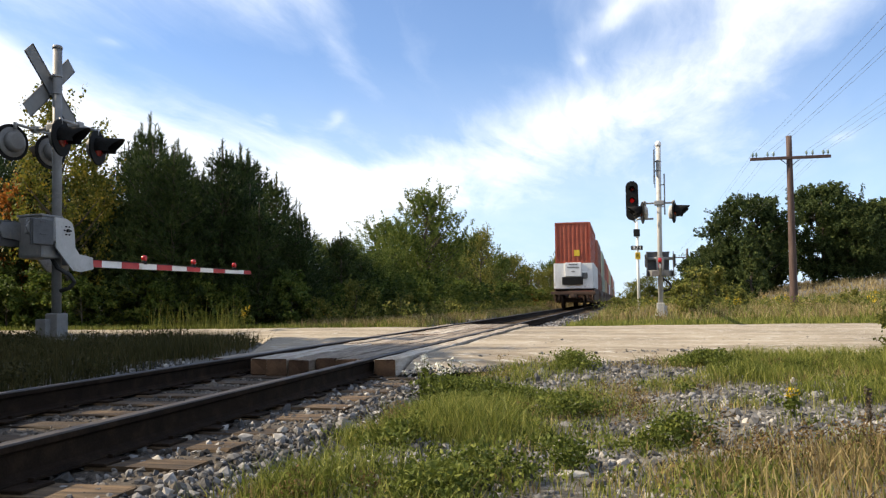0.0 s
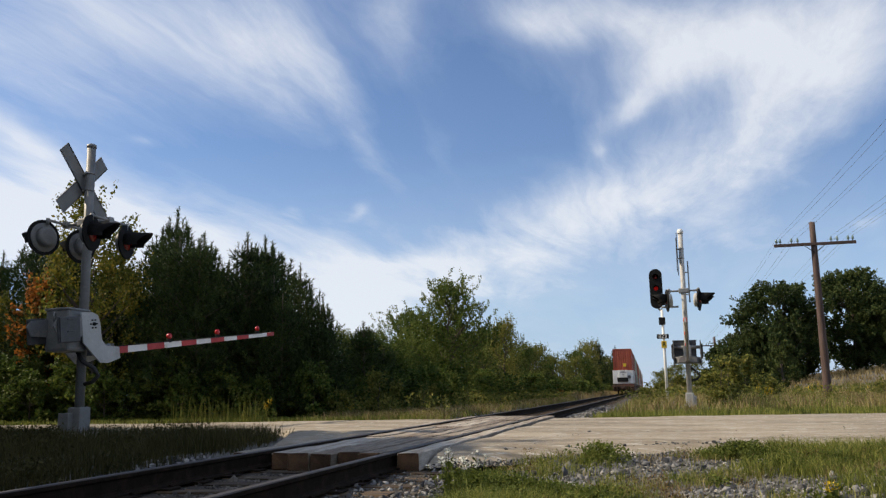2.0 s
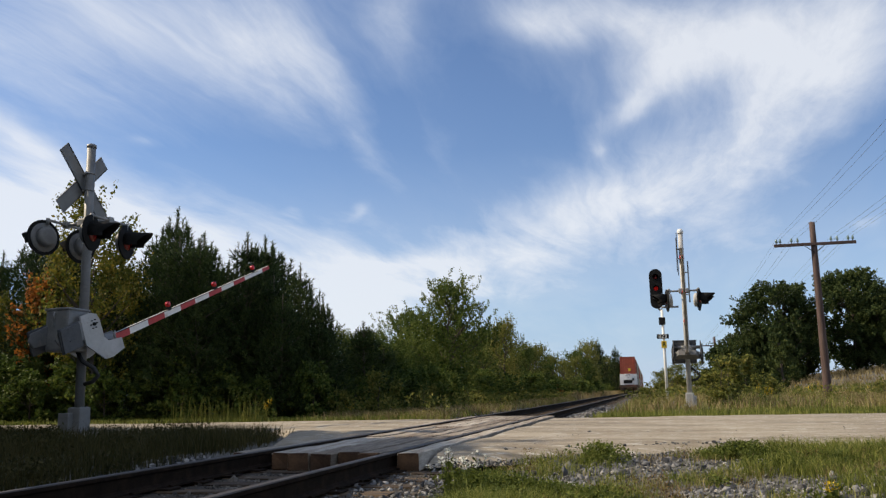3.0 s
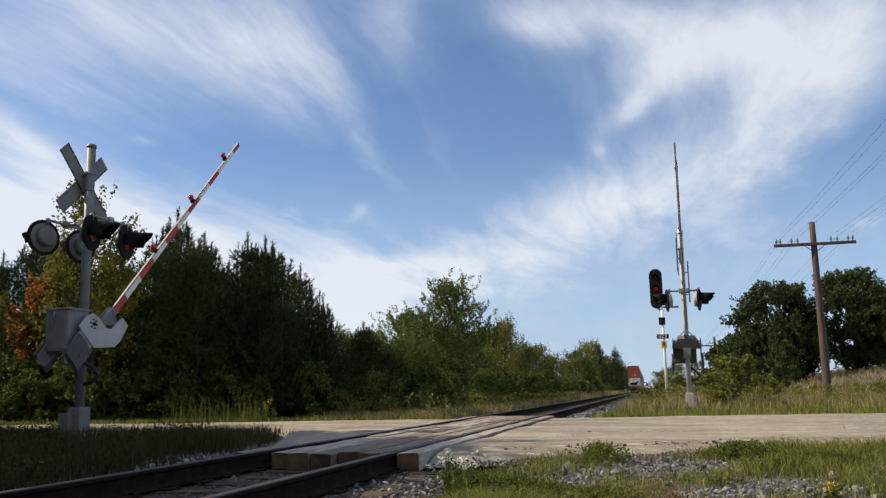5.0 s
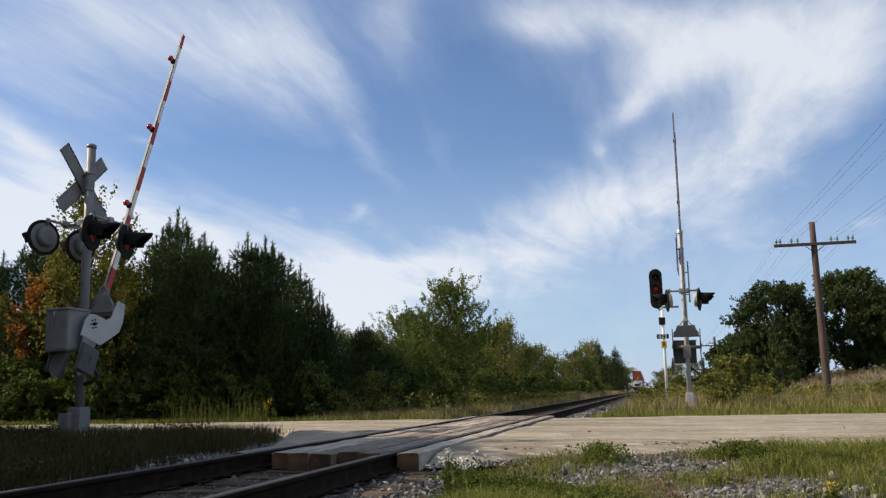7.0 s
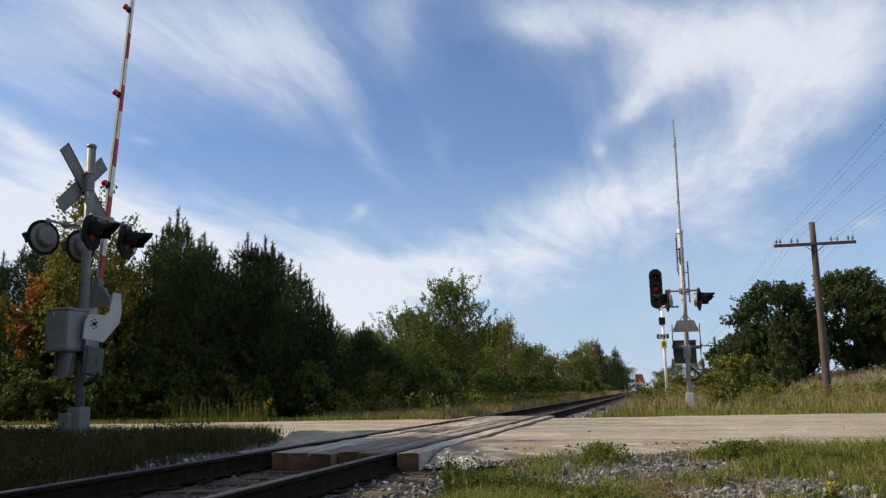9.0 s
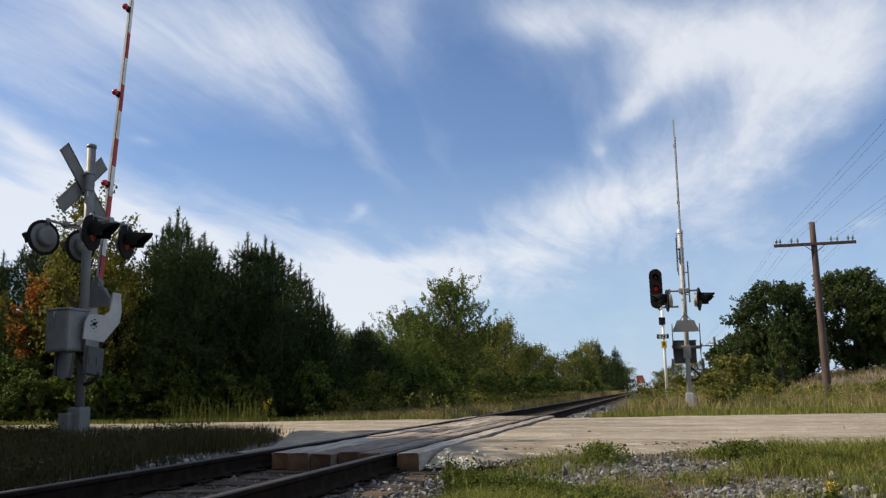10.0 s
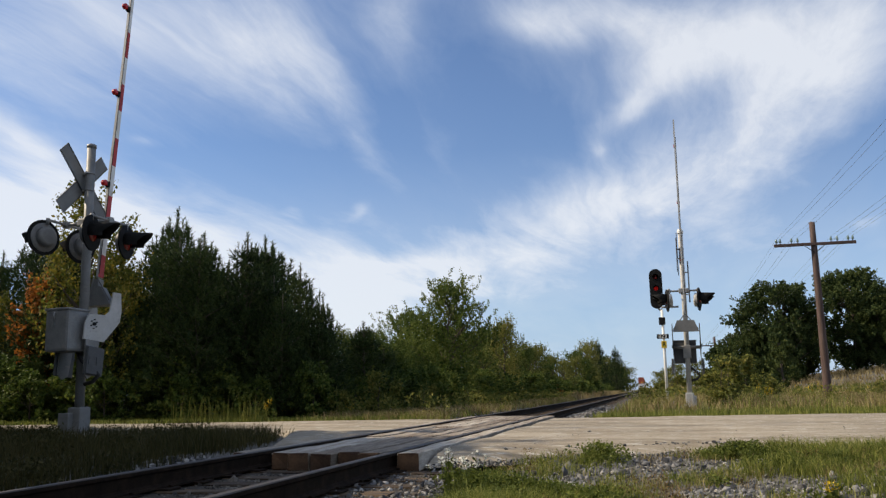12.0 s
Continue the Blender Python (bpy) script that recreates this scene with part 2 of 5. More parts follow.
POLE_WOOD = material("creosoted_pole_wood", [(0.3, (0.04, 0.024, 0.02)), (0.5, (0.08, 0.050, 0.042)), (0.7, (0.13, 0.088, 0.075))], 4, 0.85, 0, 0.6, fine=40, stretch=(5, 5, 0.4))
BARK = material("grey_brown_bark", [(0.3, (0.035, 0.028, 0.022)), (0.7, (0.11, 0.09, 0.07))], 6, 0.9, 0, 0.7, fine=30, stretch=(3, 3, 0.6))
RED_BOX = material("faded_red_container_paint", [(0.3, (0.23, 0.045, 0.025)), (0.5, (0.34, 0.068, 0.035)), (0.7, (0.40, 0.10, 0.055))], 0.9, 0.55, 0, 0.1, fine=12,
                   spots=((0.16, 0.05, 0.03), 0.03, 2))
BROWN_BOX = material("brown_container_paint", [(0.3, (0.15, 0.045, 0.03)), (0.7, (0.26, 0.085, 0.055))], 0.9, 0.6, 0, 0.1, fine=12)
GREEN_BOX = material("grey_green_container_paint", [(0.3, (0.20, 0.24, 0.19)), (0.7, (0.33, 0.37, 0.30))], 0.9, 0.6, 0, 0.1, fine=12)
WHITE_BOX = material("dirty_white_container_paint", [(0.3, (0.58, 0.58, 0.57)), (0.7, (0.76, 0.76, 0.75))], 0.9, 0.55, 0, 0.1, fine=12, spots=((0.4, 0.37, 0.33), 0.04, 2))
TAN_BOX = material("tan_container_paint", [(0.3, (0.34, 0.24, 0.14)), (0.7, (0.48, 0.36, 0.22))], 0.9, 0.6, 0, 0.1, fine=12)
CAR_STEEL = material("rusty_car_frame", [(0.3, (0.05, 0.03, 0.022)), (0.7, (0.13, 0.075, 0.05))], 3, 0.8, 0.1, 0.2, fine=30)
YELLOW = material("yellow_sheeting", [(0.3, (0.62, 0.40, 0.03)), (0.7, (0.75, 0.52, 0.05))], 3, 0.5, 0, 0.05)
PLAIN_WHITE = material("white_lettering", [(0.3, (0.74, 0.74, 0.73)), (0.7, (0.8, 0.8, 0.79))], 3, 0.5, 0, 0.0)
GLASS_PIN = material("green_glass_insulator", [(0.3, (0.10, 0.16, 0.14)), (0.7, (0.20, 0.28, 0.25))], 3, 0.15, 0, 0.0, spec=0.6)
WIRE = material("weathered_copper_wire", [(0.3, (0.06, 0.065, 0.06)), (0.7, (0.12, 0.13, 0.12))], 3, 0.6, 0.3, 0.0)

PINE_LEAF = material("pine_needles", [(0.2, (0.013, 0.026, 0.010)), (0.5, (0.032, 0.056, 0.018)), (0.8, (0.075, 0.105, 0.03))], 0.9, 0.65, bump=0, leaf=0.18, island=0.5, thing=0.2, fine=5)
GREEN_LEAF = material("green_leaves", [(0.2, (0.036, 0.062, 0.014)), (0.5, (0.085, 0.125, 0.026)), (0.8, (0.18, 0.20, 0.045))], 0.8, 0.6, bump=0, leaf=0.32, island=0.5, thing=0.25, fine=5)
OLIVE_LEAF = material("olive_autumn_leaves", [(0.2, (0.06, 0.075, 0.018)), (0.5, (0.125, 0.14, 0.032)), (0.8, (0.25, 0.22, 0.055))], 0.8, 0.6, bump=0, leaf=0.35, island=0.5, thing=0.2, fine=5)
YELLOW_LEAF = material("yellowing_leaves", [(0.2, (0.05, 0.07, 0.014)), (0.5, (0.12, 0.13, 0.024)), (0.8, (0.27, 0.20, 0.035))], 0.8, 0.6, bump=0, leaf=0.38, island=0.5, fine=5)
ORANGE_LEAF = material("orange_leaves", [(0.2, (0.20, 0.07, 0.015)), (0.6, (0.38, 0.14, 0.03)), (0.9, (0.45, 0.22, 0.05))], 0.8, 0.6, bump=0, leaf=0.38, island=0.5, fine=5)
FAR_LEAF = material("dark_summer_leaves", [(0.2, (0.020, 0.036, 0.012)), (0.5, (0.045, 0.068, 0.02)), (0.8, (0.10, 0.12, 0.035))], 0.3, 0.65, bump=0, leaf=0.25, island=0.5, thing=0.2, fine=2)
GRASS = material("green_grass", [(0.2, (0.068, 0.088, 0.017)), (0.5, (0.155, 0.182, 0.037)), (0.8, (0.33, 0.32, 0.10))], 0.5, 0.6, bump=0, leaf=0.35, island=0.55, fine=4)
DRY_GRASS = material("dry_grass", [(0.2, (0.12, 0.085, 0.04)), (0.5, (0.26, 0.195, 0.09)), (0.8, (0.42, 0.34, 0.18))], 0.5, 0.7, bump=0, leaf=0.3, island=0.6, fine=4)
RUSSET = material("russet_weeds", [(0.2, (0.06, 0.034, 0.017)), (0.5, (0.14, 0.088, 0.038)), (0.8, (0.25, 0.18, 0.08))], 0.5, 0.7, bump=0, leaf=0.25, island=0.6, fine=4)
# weeds of the left verge, with the wood's shade put into their colour
SHADE_TONED_VERGE = material("shade_toned_verge_weeds", [(0.2, (0.024, 0.026, 0.008)), (0.5, (0.05, 0.048, 0.015)), (0.8, (0.095, 0.075, 0.028))], 0.8, 0.65, bump=0, leaf=0.2, island=0.5, fine=5)
WEED = material("broad_weed_leaves", [(0.2, (0.040, 0.060, 0.012)), (0.5, (0.095, 0.125, 0.025)), (0.8, (0.19, 0.21, 0.05))], 0.8, 0.6, bump=0, leaf=0.3, island=0.5, fine=5)
GOLD = material("goldenrod_bloom", [(0.3, (0.42, 0.27, 0.02)), (0.7, (0.62, 0.46, 0.05))], 4, 0.7, bump=0, leaf=0.2, island=0.4)
PETAL = material("white_aster_bloom", [(0.3, (0.62, 0.62, 0.55)), (0.7, (0.78, 0.78, 0.74))], 4, 0.7, bump=0, leaf=0.2, island=0.3)


# ---------------------------------------------------------------- mesh tools
def finish(bm, name, mats, smooth=False):
    bm.normal_update()
    me = bpy.data.meshes.new(name)
    bm.to_mesh(me)
    bm.free()
    for m in mats if isinstance(mats, (list, tuple)) else [mats]:
        me.materials.append(m)
    if smooth:
        for p in me.polygons:
            p.use_smooth = True
    return me


def part(name, bm, mats, parent=None, label="", at=None, smooth=False):
    """Links a bmesh as one mesh object, under a thing or a part if one is given."""
    ob = new(name, finish(bm, name, mats, smooth))
    if parent:
        ob.parent = parent
    if at is not None:
        ob.matrix_local = at
    return tagged(ob, label) if label else ob


def empty(name, at, label, category, group=""):
    ob = new(name)
    ob.empty_display_size = 0.1
    ob.matrix_world = at
    return tagged(ob, label, category, group)


def box(bm, c, s, turn=None, bevel=0.0, mat=0):
    m = Matrix.Translation(c) @ (turn or Matrix.Identity(4)) @ Matrix.Diagonal((*s, 1))
    got = bmesh.ops.create_cube(bm, size=1, matrix=m)["verts"]
    faces = {f for v in got for f in v.link_faces}
    for f in faces:
        f.material_index = mat
    if bevel:
        edges = list({e for v in got for e in v.link_edges})
        bmesh.ops.bevel(bm, geom=edges, offset=bevel, segments=2, affect="EDGES", profile=0.6, material=-1)
    return bm


def tube(bm, pts, radii, seg=10, mat=0, caps=True):
    """A round bar through the points."""
    pts = [Vector(p) for p in pts]
    if isinstance(radii, (int, float)):
        radii = [radii] * len(pts)
    rings = []
    for i, (p, r) in enumerate(zip(pts, radii)):
        d = (pts[min(i + 1, len(pts) - 1)] - pts[max(i - 1, 0)]).normalized()
        a = d.orthogonal().normalized() if not rings else (a - d * a.dot(d)).normalized()
        b = d.cross(a)
        rings.append([bm.verts.new(p + (a * math.cos(2 * math.pi * k / seg) + b * math.sin(2 * math.pi * k / seg)) * r) for k in range(seg)])
    for r0, r1 in zip(rings, rings[1:]):
        for k in range(seg):
            f = bm.faces.new((r0[k], r0[(k + 1) % seg], r1[(k + 1) % seg], r1[k]))
            f.material_index, f.smooth = mat, True
    if caps:
        bm.faces.new(rings[0][::-1]).material_index = mat
        bm.faces.new(rings[-1]).material_index = mat
    return bm


def lathe(bm, profile, m, seg=24, mat=0):
    """Turns (radius, height) pairs round the z axis of m."""
    rings = [[bm.verts.new(m @ Vector((r * math.cos(2 * math.pi * k / seg), r * math.sin(2 * math.pi * k / seg), z))) for k in range(seg)] for r, z in profile]
    for r0, r1 in zip(rings, rings[1:]):
        for k in range(seg):
            f = bm.faces.new((r0[k], r0[(k + 1) % seg], r1[(k + 1) % seg], r1[k]))
            f.material_index, f.smooth = mat, True
    bm.faces.new(rings[0][::-1]).material_index = mat
    bm.faces.new(rings[-1]).material_index = mat
    return bm


def plate(bm, outline, thick, m, mat=0):
    """A flat shape in m's xy plane, centred on its thickness."""
    lo = [bm.verts.new(m @ Vector((x, y, -thick / 2))) for x, y in outline]
    hi = [bm.verts.new(m @ Vector((x, y, thick / 2))) for x, y in outline]
    n = len(outline)
    faces = [bm.faces.new(lo[::-1]), bm.faces.new(hi)]
    faces += [bm.faces.new((lo[i], lo[(i + 1) % n], hi[(i + 1) % n], hi[i])) for i in range(n)]
    for f in faces:
        f.material_index = mat
    return bm


def cloud_mesh(name, verts, faces, mats, index=None, smooth=False):
    me = bpy.data.meshes.new(name)
    me.from_pydata(verts, [], faces)
    for m in mats if isinstance(mats, (list, tuple)) else [mats]:
        me.materials.append(m)
    if index is not None:
        me.polygons.foreach_set("material_index", np.asarray(index, dtype=np.int32))
    if smooth:
        me.polygons.foreach_set("use_smooth", np.ones(len(me.polygons), dtype=bool))
    me.update()
    return me


# ---------------------------------------------------------------- the lie of the land
TRACK_X, GAUGE = -3.37, 1.505        # the track's middle line at the crossing, and rail middle to rail middle; rail tops lie at z = 0
TRACK_TURN = 0.72                    # degrees by which the line bears to the left


def track_at(along, x=0.0, z=0.0):
    """A pose on the track, so many metres along it."""
    return pose(TRACK_X, 6, 0, 0, 0, TRACK_TURN) @ pose(x, along - 6, z)


def track_x(y):
    return TRACK_X - math.tan(radians(TRACK_TURN)) * (y - 6)


def road_far(x):
    return 18.7 + 0.20 * (x + 3.4) + 0.15 * math.sin(x * 0.7)


def road_near(x):
    return 8.6 + (4.2 * ease(0.9, 3.4, -3.4 - x) if x < -3.8 else -0.55 + 0.38 * max(0, min(4.5, x + 2.2))) + 0.25 * math.sin(x * 0.9 + 1)


def ease(a, b, v):
    q = min(1.0, max(0.0, (v - a) / (b - a)))
    return q * q * (3 - 2 * q)


def land(x, y):
    """Height of the bare ground."""
    z = -0.13
    d = abs(x - track_x(y))
    z -= 0.22 * (1 - ease(1.4, 2.2, d))                       # under the ballast
    z -= 0.12 * ease(1.5, 2.3, d) * (1 - ease(3.2, 5.0, d)) * (1 - ease(6.5, 8.5, y))     # shallow ditch beside the ballast
    z += 0.10 * ease(20, 24, y) * ease(1.8, 4, x - track_x(y))
    z += 2.6 * ease(28, 90, y) * ease(2, 26, x)                 # the field climbs
    z += 1.2 * ease(20, 60, x)
    z += 0.5 * ease(8, 20, -(x + 6)) * ease(20, 30, y)
    if abs(y - 14) > 8 or y < 9:
        z += 0.05 * noise.noise((x * 0.45, y * 0.45, 0)) + 0.02 * noise.noise((x * 1.7, y * 1.7, 3))
    return z


def build_ground():
    def steps(lo, hi, core0, core1, fine):
        mid = list(np.arange(core0, core1, fine))
        out, v, d = [], core1, fine
        while v < hi:
            out.append(v)
            d *= 1.25
            v += d
        out.append(hi)
        neg, v, d = [], core0, fine
        while v > lo:
            d *= 1.25
            v -= d
            neg.append(max(v, lo))
        return neg[::-1] + mid + out

    xs, ys = steps(-1500, 1500, -20, 16, 0.3), steps(-400, 2500, -4, 45, 0.3)
    verts = [(x, y, land(x, y)) for y in ys for x in xs]
    n = len(xs)
    faces = [(j * n + i, j * n + i + 1, (j + 1) * n + i + 1, (j + 1) * n + i) for j in range(len(ys) - 1) for i in range(n - 1)]
    ob = new("ground", cloud_mesh("ground", verts, faces, SOIL, smooth=True))
    tagged(ob, "gravelly soil with patches of weeds and grass", "ground", kind="structure")


def build_road():
    """The dirt road, in two stretches that butt against the track's timbers."""
    for lo, hi in ((-70.0, TRACK_X - 1.06), (TRACK_X + 1.06, 70.0)):
        verts, faces, rows = [], [], 26
        n = int((hi - lo) / 0.35)
        for i in range(n + 1):
            x = lo + (hi - lo) * i / n
            a, b = road_near(max(-30, min(30, x))), road_far(max(-30, min(30, x)))
            wob = 0.25 * noise.noise((x * 0.8, 1, 0)) + 0.12 * noise.noise((x * 3, 5, 0))
            a, b = a + wob, b + 0.4 * noise.noise((x * 0.6, 9, 0))
            for k in range(rows + 1):
                q = k / rows
                y = a + (b - a) * q
                edge = min(q, 1 - q) * (b - a)
                rut = -0.02 * (math.exp(-((q - 0.30) / 0.05) ** 2) + math.exp(-((q - 0.62) / 0.05) ** 2))
                z = -0.02 - 0.14 * (1 - ease(0, 0.6, edge)) + 0.012 * noise.noise((x * 1.3, y * 2.5, 2)) + rut
                z += 1.2 * ease(20, 60, x)
                verts.append((x, y, z))
        for i in range(n):
            for k in range(rows):
                j = i * (rows + 1) + k
                faces.append((j, j + rows + 1, j + rows + 2, j + 1))
        ob = new("road", cloud_mesh("road", verts, faces, DIRT_ROAD, smooth=True))
        tagged(ob, "pale packed dirt road with wheel ruts", "road", kind="structure")


# ---------------------------------------------------------------- the track
DECK0, DECK1 = 7.75, 19.6


def rail_outline():
    half = [(0.0, 0.0), (0.030, 0.0), (0.036, -0.008), (0.036, -0.034), (0.026, -0.042), (0.009, -0.050), (0.009, -0.135), (0.030, -0.150), (0.070, -0.160), (0.070, -0.172)]
    return half[1:] + [(-x, z) for x, z in reversed(half[1:])]


def build_track():
    track = empty("railway_track", track_at(0), "single railway track of rusty rails on wooden ties in ballast", "railway track")
    line = rail_outline()
    for side in (-1, 1):
        bm = bmesh.new()
        ys = [-14, 900]
        rings = [[bm.verts.new((x, y, z)) for x, z in line] for y in ys]
        n = len(line)
        for k in range(n):
            f = bm.faces.new((rings[0][k], rings[1][k], rings[1][(k + 1) % n], rings[0][(k + 1) % n]))
            f.material_index = 1 if line[k][1] > -0.01 and line[(k + 1) % n][1] > -0.01 else 0
        bm.faces.new(rings[0]), bm.faces.new(rings[1][::-1])
        part("rail", bm, [RAIL_RUST, RAIL_TOP], track, "rusty steel rail with a worn shiny head", at=pose(side * GAUGE / 2, 0, 0))
    # ties, all on one of four meshes
    rng = random.Random(4)
    shapes = []
    for i in range(4):
        bm = bmesh.new()
        box(bm, (0, 0, -0.09), (2.62, 0.225, 0.18), bevel=0.012)
        bmesh.ops.subdivide_edges(bm, edges=[e for e in bm.edges if abs(e.verts[0].co.x - e.verts[1].co.x) > 1], cuts=7)
        for v in bm.verts:
            v.co += Vector((rng.uniform(-.01, .01), rng.uniform(-.008, .008), rng.uniform(-.007, .004)))
        shapes.append(finish(bm, "tie", TIE_WOOD))
    bm = bmesh.new()
    for s in (-0.12, 0.12):
        box(bm, (s * 0.8, 0.05 * (1 if s > 0 else -1), 0.016), (0.03, 0.022, 0.034), bevel=0.004)
    box(bm, (0, 0, 0.006), (0.34, 0.19, 0.014), bevel=0.003)
    irons = finish(bm, "tie_plate", RAIL_RUST)
    y, k = -3.0, 0
    while y < 110:
        if not DECK0 - 0.1 < y < DECK1:
            ob = new("tie", shapes[k % 4])
            ob.parent = track
            ob.matrix_local = pose(rng.uniform(-.03, .03), y, -0.18 + rng.uniform(-.008, 0), 0, 0, rng.uniform(-1.5, 1.5))
            if y < 25:
                for side in (-1, 1):
                    iron = new("tie_plate", irons)
                    iron.parent = track
                    iron.matrix_local = pose(side * GAUGE / 2, y, -0.18)
        k += 1
        y += 0.53
    # crossing timbers, lengthwise between and beside the rails
    shapes = []
    for i in range(3):
        bm = bmesh.new()
        box(bm, (0, 0, -0.09), (0.232, 2.94, 0.18), bevel=0.014)
        bmesh.ops.subdivide_edges(bm, edges=[e for e in bm.edges if abs(e.verts[0].co.y - e.verts[1].co.y) > 1], cuts=9)
        for v in bm.verts:
            v.co += Vector((rng.uniform(-.006, .006), rng.uniform(-.012, .012), rng.uniform(-.009, .005)))
        bm.normal_update()
        for f in bm.faces:
            f.material_index = 1 if abs(f.normal.y) > 0.7 else 0
        shapes.append(finish(bm, "timber", [DECK_WOOD, END_WOOD]))
    inner = [-0.51, -0.255, 0.0, 0.255, 0.51]
    for x in [-0.93] + inner + [0.93]:
        y, k = DECK0 + rng.uniform(-.10, .12), 0
        while y < DECK1 - 1:
            ob = new("timber", shapes[rng.randrange(3)])
            ob.parent = track
            ob.matrix_local = pose(x, y + 1.47, -0.012 + rng.uniform(-.008, .006), 0, 0, rng.uniform(-.25, .25))
            y += 2.955
    return track


def bed_height(x, y):
    d = abs(x - track_x(y))
    return -0.20 - 0.30 * ease(1.35, 2.3, d)


def build_ballast():
    xs, ys = np.arange(-2.5, 2.51, 0.25), list(np.arange(-4, 30, 0.5)) + list(np.geomspace(30, 900, 40))
    verts = [(track_x(y) + x, y, bed_height(track_x(y) + x, y) + 0.015 * noise.noise((x * 3, y * 3, 0))) for y in ys for x in xs]
    n = len(xs)
    faces = [(j * n + i, j * n + i + 1, (j + 1) * n + i + 1, (j + 1) * n + i) for j in range(len(ys) - 1) for i in range(n - 1)]
    tagged(new("ballast_bed", cloud_mesh("ballast_bed", verts, faces, BED, smooth=True)), "dark crushed stone bed under the track", "ballast", kind="structure")


def stones(name, count, spot, size, mat, label, seed):
    """Angular crushed stones, joined; spot(rng) gives a place or None."""
    rng = np.random.default_rng(seed)
    bm = bmesh.new()
    bmesh.ops.create_icosphere(bm, subdivisions=1, radius=1)
    base = np.array([v.co[:] for v in bm.verts])
    tri = np.array([[v.index for v in f.verts] for f in bm.faces])
    bm.free()
    V, F = [], []
    for i in range(count):
        p = spot(rng)
        if p is None:
            continue
        s = size * rng.lognormal(0, 0.35)
        v = base * rng.uniform(0.55, 1.25, (len(base), 1)) * rng.uniform(0.6, 1.2, 3) * s
        a = rng.uniform(0, 6.28, 2)
        ca, sa, cb, sb = math.cos(a[0]), math.sin(a[0]), math.cos(a[1]), math.sin(a[1])
        v = v @ np.array([[ca, -sa, 0], [sa, ca, 0], [0, 0, 1]]) @ np.array([[1, 0, 0], [0, cb, -sb], [0, sb, cb]])
        F.append(tri + 12 * len(V))
        V.append(v + np.array(p) + (0, 0, s * 0.25))
    me = cloud_mesh(name, np.concatenate(V).tolist(), np.concatenate(F).tolist(), mat)
    return tagged(new(name, me), label, "gravel", kind="stuff")


build_ground()
build_road()
build_track()
build_ballast()


